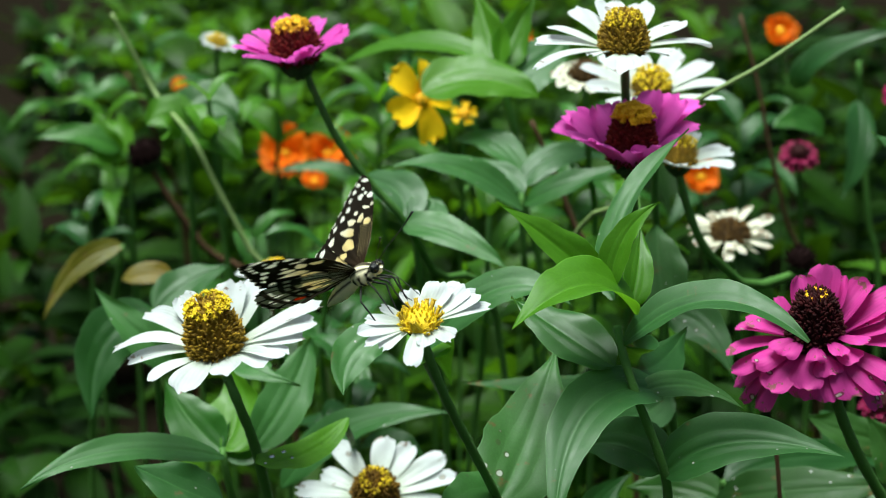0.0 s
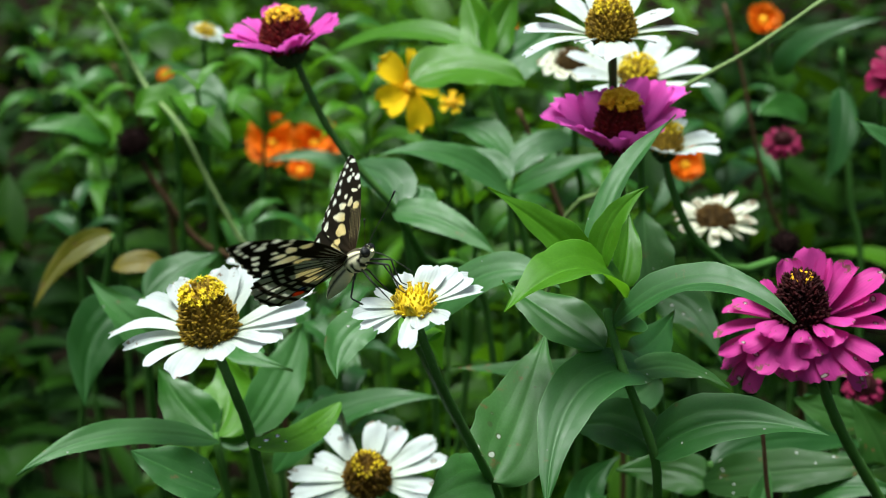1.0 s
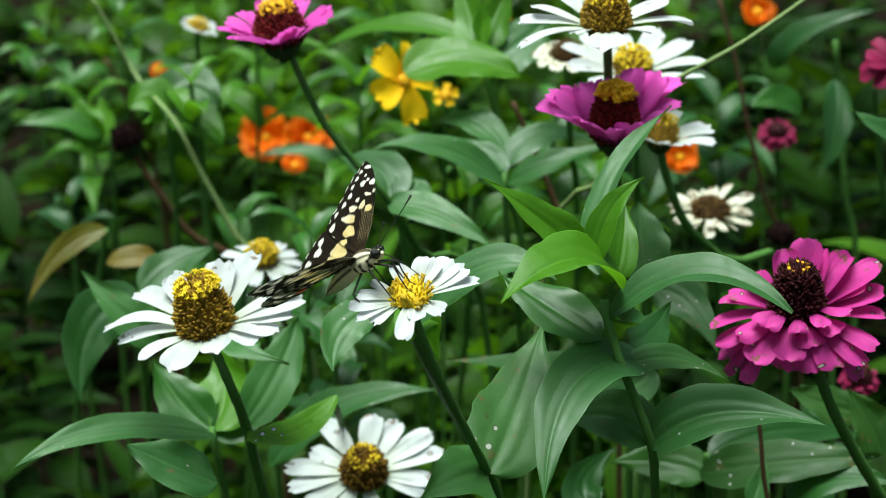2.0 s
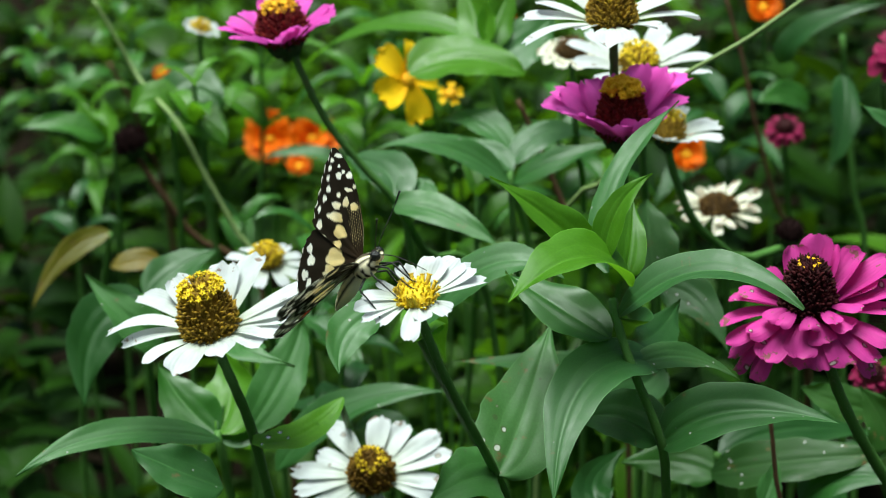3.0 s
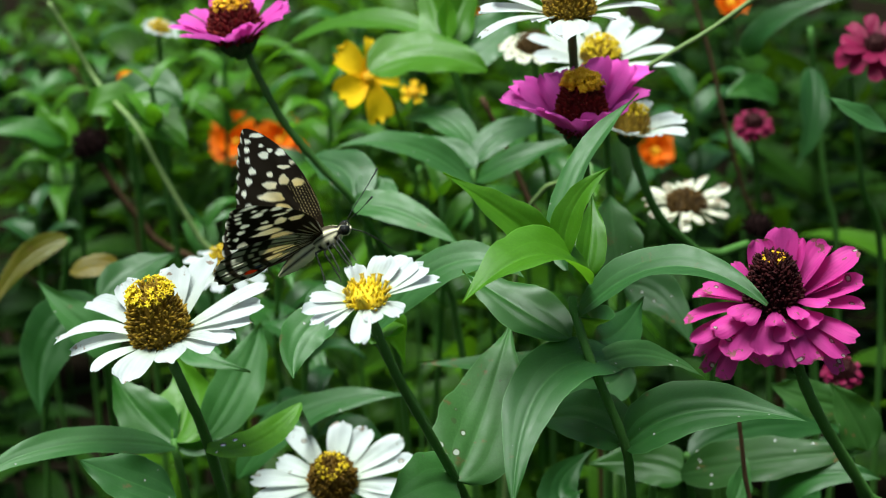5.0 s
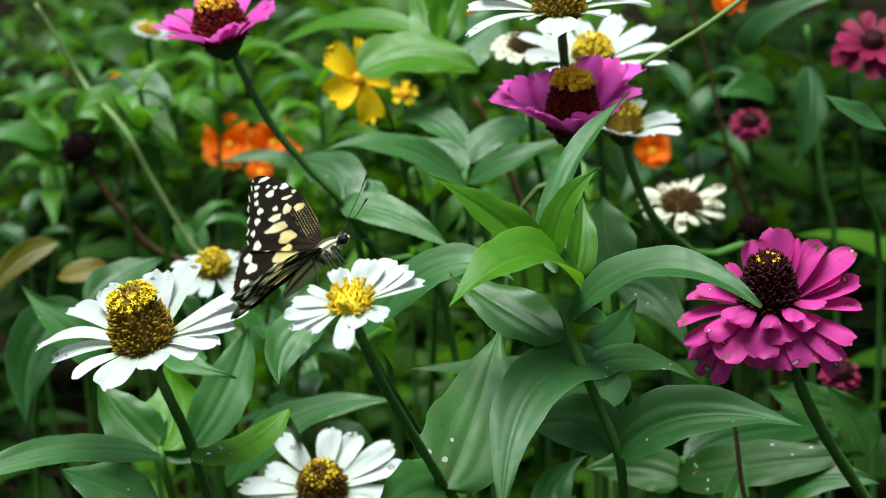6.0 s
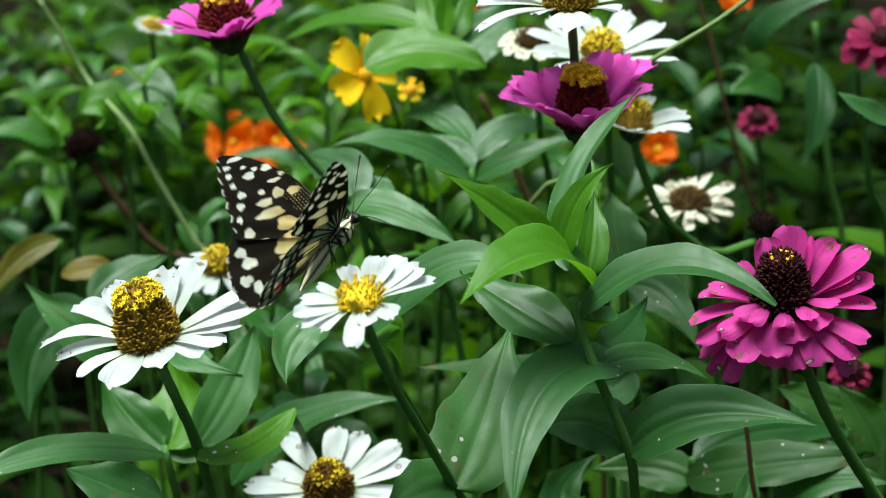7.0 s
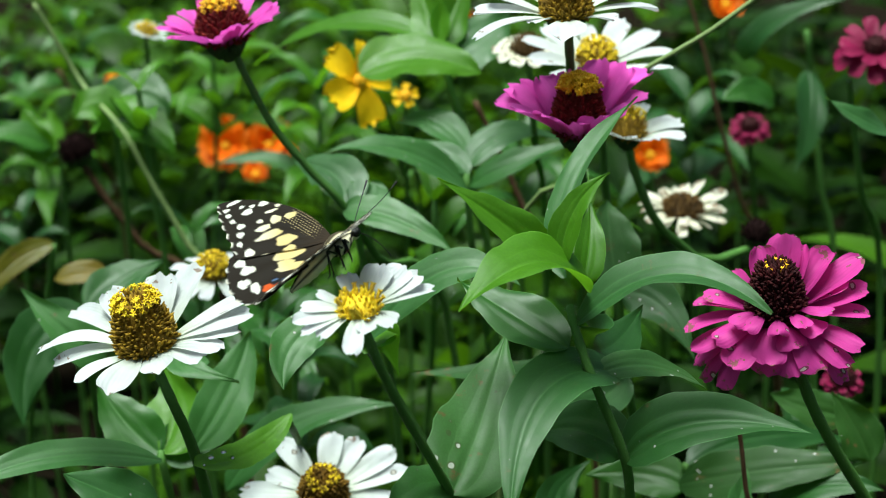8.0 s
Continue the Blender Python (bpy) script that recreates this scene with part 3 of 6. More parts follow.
for _ in range(170):
    y = rng.uniform(-0.25, 1.3)
    x = rng.choice((-1, 1)) * (0.37 + 0.34 * max(y, 0) + 0.5 * rng.random() ** 1.5)
    around.append((x, y, rng.uniform(0.50, 0.70)))
bed("surrounding_foliage", "unseen leafy plants added round the bed to block side light", around, 31, 0.17, BED)

# an unseen low dark hedge, added to close the place and cut low sky light
UNSEEN_HEDGE = leaf_material("unseen_hedge_leaves", (0.003, 0.015, 0.001), (0.014, 0.050, 0.005), sheen=0.1, glow=0.05)
bm = bmesh.new()
rings = []
for lev in range(9):
    ring = []
    for k in range(72):
        a = 2 * math.pi * k / 72
        r = 7.0 + 0.5 * noise.noise(Vector((math.cos(a) * 4, math.sin(a) * 4, lev * 0.7))) + (0.8 * (lev - 6) if lev > 6 else 0)
        h = 0.17 * min(lev, 7) + (0.15 * noise.noise(Vector((math.cos(a) * 5, math.sin(a) * 5, 3))) if lev > 5 else 0) - 0.05
        ring.append(bm.verts.new((r * math.cos(a), 1.0 + r * math.sin(a), h)))
    if rings:
        for k in range(72):
            bm.faces.new((rings[-1][k], rings[-1][(k + 1) % 72], ring[(k + 1) % 72], ring[k]))
    rings.append(ring)
hedge = part("hedge", bm, UNSEEN_HEDGE, None)
tagged(hedge, "unseen low hedge added round the place to cut sky light", "hedge", "", "structure")

# ---- the zinnias ----
def zinnia(label, stem_pts, r=0.0022, group="zinnias in the bed", mat=None, name="zinnia", ground=True):
    plant = thing(name, rooted(stem_pts), label, "flower", group)
    stem(plant, stem_pts, r, mat)
    return plant


# the small white flower on which the butterfly feeds
pts = ((-0.0072, -0.0832, 0.7669), (-0.0043, -0.0832, 0.7574), (0.0018, -0.0769, 0.7386), (0.0111, -0.0643, 0.7136), (0.0209, -0.0473, 0.6857), (0.0282, -0.0254, 0.6569), (0.0331, -0.0049, 0.6238))
feeding = zinnia("white zinnia with a yellow centre, fresh and open", pts, 0.0020)
hairs(feeding, pts, 0.0018, 7)
head = flower_head(feeding, (-0.0079, -0.0838, 0.7715), (0.02, -0.30, 0.94), 0.0230, [], WHITE, 0.0068, 0.0052, FLORET, FLORET_DARK, (0.50, 0.78),
                   seed=3, count=70, floret_size=1.0, floret_wide=0.20)
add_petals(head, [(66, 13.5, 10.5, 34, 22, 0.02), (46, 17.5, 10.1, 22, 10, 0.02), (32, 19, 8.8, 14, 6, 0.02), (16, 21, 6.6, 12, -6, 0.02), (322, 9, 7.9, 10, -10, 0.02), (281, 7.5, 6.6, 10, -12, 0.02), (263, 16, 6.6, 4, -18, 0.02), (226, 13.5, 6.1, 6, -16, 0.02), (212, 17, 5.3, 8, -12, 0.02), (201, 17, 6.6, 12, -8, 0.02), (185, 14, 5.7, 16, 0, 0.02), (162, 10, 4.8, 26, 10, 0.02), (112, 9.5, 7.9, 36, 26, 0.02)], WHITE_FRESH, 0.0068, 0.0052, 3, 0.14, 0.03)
leaf(feeding, (0.0213, -0.0478, 0.6844), (0.0326, -0.0271, 0.6992), (0.0468, 0.0078, 0.7254), 0.034, LEAF_WORN, (-0.2, -1.0, 0.1), 0.15, (0.7, 0.7))
leaf(feeding, (0.0218, -0.0481, 0.6836), (0.0100, -0.0616, 0.6902), (-0.0051, -0.0774, 0.6896), 0.026, LEAF, (0.1, -0.6, 0.8), 0.2)

# the large white flower with a tall cone
pts = ((-0.0910, 0.0129, 0.7113), (-0.0861, 0.0108, 0.6987), (-0.0811, 0.0187, 0.6752), (-0.0760, 0.0312, 0.6337))
tall = zinnia("white zinnia with a tall brown and yellow cone", pts, 0.0026)
hairs(tall, pts, 0.0023, 4)
head = flower_head(tall, (-0.0943, 0.0144, 0.7220), (-0.14, -0.17, 0.95), 0.0450, [], WHITE, 0.0112, 0.0235, CHAFF, FLORET, (0.04, 0.20),
                   seed=4, count=460, floret_size=0.85)
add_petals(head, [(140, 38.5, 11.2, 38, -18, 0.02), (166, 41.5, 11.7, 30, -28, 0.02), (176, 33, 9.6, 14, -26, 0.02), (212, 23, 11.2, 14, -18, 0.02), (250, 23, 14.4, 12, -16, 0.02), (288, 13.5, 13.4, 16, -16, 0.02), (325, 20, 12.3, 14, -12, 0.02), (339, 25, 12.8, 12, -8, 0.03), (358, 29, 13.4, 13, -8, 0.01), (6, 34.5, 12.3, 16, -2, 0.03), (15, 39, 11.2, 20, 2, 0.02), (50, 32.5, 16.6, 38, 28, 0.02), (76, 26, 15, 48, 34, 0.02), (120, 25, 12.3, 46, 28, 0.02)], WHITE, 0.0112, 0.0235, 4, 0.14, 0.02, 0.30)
# its leaves
leaf(tall, (-0.0989, 0.0447, 0.6577), (-0.1445, 0.0232, 0.6710), (-0.1789, 0.0002, 0.6641), 0.0165, LEAF, (0.05, -0.45, 0.9), 0.2)
leaf(tall, (-0.0910, -0.0072, 0.6605), (-0.1074, -0.0111, 0.6703), (-0.1263, -0.0133, 0.6821), 0.0245, LEAF, (-0.1, -0.45, 0.88), 0.15, (0.6, 0.6))

# the white flower low in front
pts = ((-0.0355, 0.0904, 0.6072), (-0.0360, 0.0977, 0.5817), (-0.0356, 0.1081, 0.5496))
lowest = zinnia("white zinnia with a brown cone and nibbled petals", pts, 0.0024)
head = flower_head(lowest, (-0.0328, 0.0841, 0.6166), (0.0, -0.50, 0.86), 0.0405, [], WHITE, 0.0105, 0.0170, CHAFF_MID, FLORET, (0.05, 0.15),
                   seed=5, count=480, floret_size=0.6)
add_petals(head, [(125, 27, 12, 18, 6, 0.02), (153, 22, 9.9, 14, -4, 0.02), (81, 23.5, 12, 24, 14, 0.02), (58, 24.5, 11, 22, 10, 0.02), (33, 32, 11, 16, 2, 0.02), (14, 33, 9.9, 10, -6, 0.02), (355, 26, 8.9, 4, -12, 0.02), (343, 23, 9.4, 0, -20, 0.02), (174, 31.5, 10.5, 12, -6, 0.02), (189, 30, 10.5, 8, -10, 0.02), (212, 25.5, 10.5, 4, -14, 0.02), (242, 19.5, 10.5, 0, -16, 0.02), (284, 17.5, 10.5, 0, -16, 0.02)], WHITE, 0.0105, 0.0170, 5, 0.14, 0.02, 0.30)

# the white flower above the purple one
pts = ((0.0792, 0.0749, 0.8323), (0.0832, 0.1008, 0.8153), (0.0890, 0.1332, 0.7862), (0.0941, 0.1526, 0.7497), (0.0990, 0.1607, 0.7110))
upper = zinnia("white zinnia with long drooping petals and a brown cone", pts, 0.0025)
head = flower_head(upper, (0.0781, 0.0746, 0.8378), (0.0, -0.10, 0.98), 0.0400, [], WHITE, 0.0100, 0.0165, CHAFF, FLORET, (0.04, 0.30),
                   seed=6, count=480, floret_size=0.6)
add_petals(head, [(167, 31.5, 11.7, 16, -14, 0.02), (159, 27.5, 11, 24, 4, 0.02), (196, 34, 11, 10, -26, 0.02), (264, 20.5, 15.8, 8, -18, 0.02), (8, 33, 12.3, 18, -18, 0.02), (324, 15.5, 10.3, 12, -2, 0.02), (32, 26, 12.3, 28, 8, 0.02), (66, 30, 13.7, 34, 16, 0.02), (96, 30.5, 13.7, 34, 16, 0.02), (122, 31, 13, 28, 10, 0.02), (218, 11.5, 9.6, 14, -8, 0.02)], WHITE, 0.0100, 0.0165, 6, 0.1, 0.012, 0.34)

# the purple flower with upturned petals
pts = ((0.0844, 0.0912, 0.7867), (0.0864, 0.0923, 0.7744), (0.0902, 0.1001, 0.7504), (0.0940, 0.1097, 0.7162))
purple = zinnia("purple zinnia with a cupped ring of petals", pts, 0.0025)
head = flower_head(purple, (0.0847, 0.0856, 0.7857), (0.0, -0.20, 0.97), 0.0390, [], PURPLE, 0.0104, 0.0245, CHAFF_RED, FLORET_ORANGE, (0.0, 0.17),
                   seed=7, count=560, floret_size=1.0, floret_wide=0.14)
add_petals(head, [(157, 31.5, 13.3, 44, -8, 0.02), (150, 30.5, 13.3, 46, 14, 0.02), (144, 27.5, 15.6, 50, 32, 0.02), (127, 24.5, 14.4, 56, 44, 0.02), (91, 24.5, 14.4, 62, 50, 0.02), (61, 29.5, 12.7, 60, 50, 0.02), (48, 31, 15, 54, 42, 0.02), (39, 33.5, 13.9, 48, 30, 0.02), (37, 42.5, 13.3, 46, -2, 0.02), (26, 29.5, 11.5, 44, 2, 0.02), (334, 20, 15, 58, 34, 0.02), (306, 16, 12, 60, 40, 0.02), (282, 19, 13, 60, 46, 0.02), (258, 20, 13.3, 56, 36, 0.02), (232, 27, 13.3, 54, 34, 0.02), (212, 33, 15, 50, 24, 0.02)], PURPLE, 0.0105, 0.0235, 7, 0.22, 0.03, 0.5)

# its twin over the grass stalks
pts = ((-0.0683, 0.1643, 0.8115), (-0.0639, 0.1624, 0.7999), (-0.0523, 0.1625, 0.7751), (-0.0361, 0.1652, 0.7520), (-0.0208, 0.1690, 0.7325), (-0.0052, 0.1889, 0.6977))
twin = zinnia("purple zinnia with a cupped ring of petals on a long stem", pts, 0.0022)
flower_head(twin, (-0.0723, 0.1621, 0.8176), (-0.1, -0.14, 0.97), 0.0330, [(11, 1.0, 46, 20, 0.0), (4, 0.95, 50, 28, 0.05)], PURPLE, 0.0120, 0.0180, CHAFF_RED, FLORET_ORANGE, (0.0, 0.18),
            spin=0, seed=8, width=0.34, cup=0.18, count=420, floret_size=0.7)

# the full magenta flower
pts = ((0.1645, 0.0099, 0.7036), (0.1709, 0.0099, 0.6878), (0.1819, 0.0135, 0.6674), (0.2053, 0.0270, 0.6296))
full = zinnia("magenta zinnia with layered petals and a dark red cone", pts, 0.0028)
hairs(full, pts, 0.0025, 4)
head = flower_head(full, (0.1538, 0.0077, 0.7281), (-0.12, -0.24, 0.95), 0.0385, [], MAGENTA, 0.0104, 0.0235, CHAFF_DARK, FLORET_ORANGE, (0.02, 0.035),
                   seed=9, count=760, floret_size=0.55)
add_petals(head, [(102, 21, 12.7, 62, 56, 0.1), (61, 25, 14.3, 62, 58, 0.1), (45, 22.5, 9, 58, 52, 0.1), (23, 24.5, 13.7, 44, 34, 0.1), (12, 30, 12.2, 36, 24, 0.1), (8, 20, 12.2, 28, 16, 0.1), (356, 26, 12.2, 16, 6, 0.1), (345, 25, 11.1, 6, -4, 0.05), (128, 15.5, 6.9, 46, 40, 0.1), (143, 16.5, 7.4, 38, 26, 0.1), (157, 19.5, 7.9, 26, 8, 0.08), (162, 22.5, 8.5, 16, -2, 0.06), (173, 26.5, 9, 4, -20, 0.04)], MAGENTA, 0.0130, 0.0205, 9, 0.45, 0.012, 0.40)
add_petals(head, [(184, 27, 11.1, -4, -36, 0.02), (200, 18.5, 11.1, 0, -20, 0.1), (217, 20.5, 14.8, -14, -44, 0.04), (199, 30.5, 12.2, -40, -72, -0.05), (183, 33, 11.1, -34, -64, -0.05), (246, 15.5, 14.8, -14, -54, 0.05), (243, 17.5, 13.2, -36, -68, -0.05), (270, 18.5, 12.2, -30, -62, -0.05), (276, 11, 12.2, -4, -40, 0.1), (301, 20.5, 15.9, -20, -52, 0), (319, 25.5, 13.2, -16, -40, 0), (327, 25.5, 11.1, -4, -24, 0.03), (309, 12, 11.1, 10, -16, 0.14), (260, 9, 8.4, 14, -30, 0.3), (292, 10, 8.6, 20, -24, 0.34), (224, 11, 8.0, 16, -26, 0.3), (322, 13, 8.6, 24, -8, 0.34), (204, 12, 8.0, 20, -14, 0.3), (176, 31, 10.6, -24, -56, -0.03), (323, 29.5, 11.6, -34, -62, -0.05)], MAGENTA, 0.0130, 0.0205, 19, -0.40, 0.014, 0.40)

# white flowers behind
pts = ((0.1084, 0.1973, 0.7893), (0.1132, 0.2083, 0.7593), (0.1171, 0.2169, 0.7219))
behind = zinnia("white zinnia half hidden behind another", pts, 0.0024)
flower_head(behind, (0.1080, 0.1935, 0.7937), (0.05, -0.3, 0.94), 0.0395, [(11, 1.0, 22, 8, 0.03)], WHITE, 0.0095, 0.0120, CHAFF, FLORET, (0.0, 0.5), spin=17, seed=10, width=0.30, count=150)

pts = ((0.1216, 0.1701, 0.7558), (0.1257, 0.1705, 0.7411), (0.1373, 0.1724, 0.7158), (0.1604, 0.1854, 0.6921))
aside = zinnia("white zinnia leaning to one side on a dark stem", pts, 0.0026)
flower_head(aside, (0.1204, 0.1694, 0.7631), (0.10, -0.16, 0.96), 0.0300, [(11, 1.0, 30, 14, 0.02)], WHITE, 0.0088, 0.0120, CHAFF, FLORET, (0.0, 0.2), spin=-12, seed=11, width=0.34, count=150)

pts = ((0.1722, 0.2767, 0.6818), (0.1765, 0.2799, 0.6598), (0.1834, 0.2865, 0.6167))
wilted = zinnia("faded white zinnia with browning petals", pts, 0.0024)
flower_head(wilted, (0.1712, 0.2772, 0.6895), (0.05, -0.22, 0.97), 0.0290, [(15, 1.0, 16, -10, 0.02), (9, 0.92, 30, 2, 0.06)], CREAM, 0.0110, 0.0085, CHAFF_BROWN, None, (2, 2), spin=5, seed=12, wild=2.6, width=0.22, count=160)

pts = ((-0.0933, 0.2071, 0.6864), (-0.0926, 0.2107, 0.6657), (-0.0930, 0.2213, 0.6343))
hidden = zinnia("white zinnia behind the tall coned one", pts, 0.0022)
flower_head(hidden, (-0.0915, 0.2021, 0.6874), (0.05, -0.25, 0.95), 0.0235, [(11, 1.0, 6, -8, 0.02)], WHITE, 0.0085, 0.0100, CHAFF, FLORET, (0.0, 0.6), spin=25, seed=13, width=0.32, count=130)

pts = ((0.0807, 0.2590, 0.7838), (0.0826, 0.2616, 0.7603), (0.0855, 0.2728, 0.7307))
bud = zinnia("half open white zinnia with green bracts", pts, 0.0022)
flower_head(bud, (0.0797, 0.2558, 0.7902), (0.0, -0.3, 0.95), 0.0190, [(11, 1.0, 30, -30, 0.02)], CREAM, 0.0085, 0.0090, CHAFF_BROWN, None, (2, 2), spin=5, seed=14, width=0.42, count=110)

pts = ((-0.1649, 0.4966, 0.7618), (-0.1669, 0.5075, 0.7314), (-0.1697, 0.5236, 0.6847))
far_white = zinnia("small pale zinnia among the leaves", pts, 0.0022)
flower_head(far_white, (-0.1632, 0.4931, 0.7673), (0.3, -0.2, 0.86), 0.0150, [(10, 1.0, 20, 0, 0.02)], WHITE, 0.0060, 0.0050, CHAFF, FLORET, (0.0, 1.0), spin=5, seed=15, width=0.4, count=60)

# crimson flowers further back
for k, (pts, at, rad) in enumerate((
        (((0.2526, 0.4463, 0.6868), (0.2586, 0.4565, 0.6546), (0.2678, 0.4719, 0.6063)), (0.2515, 0.4442, 0.6964), 0.0150),
        (((0.2690, 0.2914, 0.7602), (0.2775, 0.3011, 0.7265), (0.2867, 0.3093, 0.6882)), (0.2831, 0.2917, 0.7774), 0.0250),
        (((0.2403, 0.1811, 0.6187), (0.2448, 0.1835, 0.5942), (0.2527, 0.1934, 0.5610)), (0.2388, 0.1773, 0.6231), 0.0115))):
    red = zinnia("crimson zinnia further back in the bed", pts, 0.0022)
    flower_head(red, at, (-0.1, -0.45, 0.88), rad, [(12, 1.0, -5, -30, 0.0), (9, 0.9, 30, 5, 0.2)], RED, 0.0070, 0.0080, CHAFF_DARK, None, (2, 2), spin=9 * k, seed=16 + k, width=0.38, count=80)

# orange and yellow cosmos
for k, (pts, at, axis, rad) in enumerate((
        (((-0.1506, 0.8005, 0.5988), (-0.1512, 0.8080, 0.5583), (-0.1520, 0.8286, 0.4936)), (-0.1498, 0.7985, 0.6087), (-0.2, -0.85, 0.45), 0.0300),
        (((-0.1120, 0.8193, 0.5931), (-0.1154, 0.8267, 0.5522), (-0.1181, 0.8281, 0.4931)), (-0.1125, 0.8174, 0.6032), (0.3, -0.7, 0.6), 0.0280),
        (((-0.1262, 0.8313, 0.5656), (-0.1278, 0.8294, 0.5283), (-0.1305, 0.8342, 0.4794)), (-0.1268, 0.8281, 0.5717), (0.1, -0.5, 0.8), 0.0150),
        (((0.2053, 0.5698, 0.6449), (0.2092, 0.5700, 0.6141), (0.2170, 0.5839, 0.5612)), (0.2044, 0.5654, 0.6474), (0.2, -0.8, 0.5), 0.0180),
        (((0.0686, 0.7936, 0.7110), (0.0700, 0.8017, 0.6721), (0.0727, 0.8140, 0.6143)), (0.0674, 0.7913, 0.7199), (0.3, -0.8, 0.5), 0.0170),
        (((0.2914, 0.6935, 0.7338), (0.2964, 0.7024, 0.6975), (0.3045, 0.7160, 0.6436)), (0.2894, 0.6913, 0.7429), (0.0, -0.8, 0.5), 0.0170),
        (((-0.2740, 0.9318, 0.6410), (-0.2772, 0.9403, 0.6032), (-0.2813, 0.9505, 0.5391)), (-0.2730, 0.9290, 0.6486), (0.0, -0.8, 0.5), 0.0090))):
    cosmos = zinnia("orange cosmos flower on a thin stem", pts, 0.0016, "cosmos in the bed", None, "cosmos")
    flower_head(cosmos, at, axis, rad, [(6, 1.0, 38, 16, 0.0), (4, 0.8, 58, 40, 0.1)], ORANGE, 0.0045, 0.0040, FLORET_ORANGE, None, (2, 2), spin=20 * k, seed=30 + k, width=0.85, cup=0.2, count=40, notch=0.12)
for k, (pts, at, axis, rad) in enumerate((
        (((-0.0094, 0.3203, 0.7596), (0.0021, 0.3598, 0.7362), (0.0115, 0.4147, 0.6797)), (-0.0133, 0.3118, 0.7656), (0.62, -0.72, 0.30), 0.0275),
        (((0.0139, 0.3810, 0.7368), (0.0136, 0.3843, 0.7151), (0.0134, 0.4013, 0.6713)), (0.0138, 0.3774, 0.7417), (0.05, -0.8, 0.5), 0.0090))):
    cosmos = zinnia("yellow cosmos flower with narrow petals", pts, 0.0015, "cosmos in the bed", None, "cosmos")
    flower_head(cosmos, at, axis, rad, [(5, 1.0, 8, -12, 0.0)], YELLOW, 0.0040, 0.0030, FLORET_ORANGE, None, (2, 2), spin=2, seed=50 + k, width=0.68, cup=0.2, count=36, notch=0.10)

# a dead seed head
pts = ((-0.2149, 0.4800, 0.6790), (-0.2004, 0.4800, 0.6516), (-0.1805, 0.4850, 0.6164))
dead = zinnia("blackened dry seed head on a brown stem", pts, 0.0030, "", STEM_BROWN, "seed_head")
flower_head(dead, (-0.2165, 0.4800, 0.6850), (-0.3, -0.2, 0.93), 0.0160, [(9, 1.0, 70, 110, 0.0)], SEED, 0.0120, 0.0140, SEED, None, (2, 2), seed=60, width=0.4, count=120)

pts = ((0.1970, 0.2062, 0.6925), (0.2004, 0.2102, 0.6729), (0.2069, 0.2207, 0.6416))
dead = zinnia("small blackened seed head on a brown stem", pts, 0.0022, "", STEM_BROWN, "seed_head")
flower_head(dead, (0.1962, 0.2054, 0.6964), (0.1, -0.2, 0.93), 0.0110, [(7, 1.0, 70, 110, 0.0)], SEED, 0.0080, 0.0090, SEED, None, (2, 2), seed=61, width=0.4, count=70)

# ---- shoots and leaves between the flowers ----
pts = ((0.0670, -0.0306, 0.7499), (0.0679, -0.0358, 0.7438), (0.0732, -0.0413, 0.7273), (0.0828, -0.0401, 0.7029), (0.0878, -0.0371, 0.6867), (0.0912, -0.0295, 0.6622))
shoot = zinnia("leafy green zinnia shoot with pointed young leaves", pts, 0.0021, "leafy shoots", None, "zinnia_shoot")
hairs(shoot, pts, 0.0019, 5)
leaf(shoot, (0.0600, -0.0266, 0.7647), (0.0428, -0.0311, 0.7824), (0.0197, -0.0352, 0.8009), 0.0165, LEAF_YOUNG, (0.5, -0.75, 0.5), 0.35)
leaf(shoot, (0.0662, -0.0236, 0.7583), (0.0740, 0.0067, 0.7859), (0.1027, 0.0409, 0.8104), 0.0175, LEAF, (-0.72, -0.7, -0.1), 0.45, (0.6, 0.75))
leaf(shoot, (0.0635, -0.0298, 0.7646), (0.0688, -0.0273, 0.7851), (0.0816, -0.0261, 0.7984), 0.012, LEAF_YOUNG, (-0.5, -0.8, 0.3), 0.4)
leaf(shoot, (0.0727, -0.0198, 0.7540), (0.0766, -0.0102, 0.7670), (0.0789, 0.0047, 0.7800), 0.013, LEAF_YOUNG, (0.2, -0.9, 0.3), 0.3)
leaf(shoot, (0.0680, -0.0360, 0.7440), (0.0998, -0.0470, 0.7665), (0.1313, -0.0660, 0.7576), 0.0195, LEAF, (0.10, -0.38, 0.92), 0.35, (0.75, 0.65), wave=0.03)
leaf(shoot, (0.0727, -0.0340, 0.7564), (0.0525, -0.0460, 0.7722), (0.0247, -0.0700, 0.7642), 0.0270, LEAF_YOUNG, (-0.10, -0.30, 0.95), 0.35, (0.60, 0.60), wave=0.03)
leaf(shoot, (0.0655, -0.0363, 0.7359), (0.0472, -0.0229, 0.7440), (0.0271, -0.0088, 0.7540), 0.024, LEAF_MID, (0.1, -0.5, 0.85), 0.15, (0.6, 0.7))
leaf(shoot, (0.0689, -0.0293, 0.7412), (0.0829, -0.0090, 0.7233), (0.1043, 0.0285, 0.7259), 0.028, LEAF_DEEP, (-0.2, -0.85, 0.5), 0.15, (0.6, 0.7))
leaf(shoot, (0.0860, -0.0320, 0.7235), (0.0535, -0.0570, 0.7265), (0.0394, -0.0920, 0.6969), 0.0240, LEAF, (-0.15, -0.55, 0.82), 0.22, (0.55, 0.60), wave=0.03)
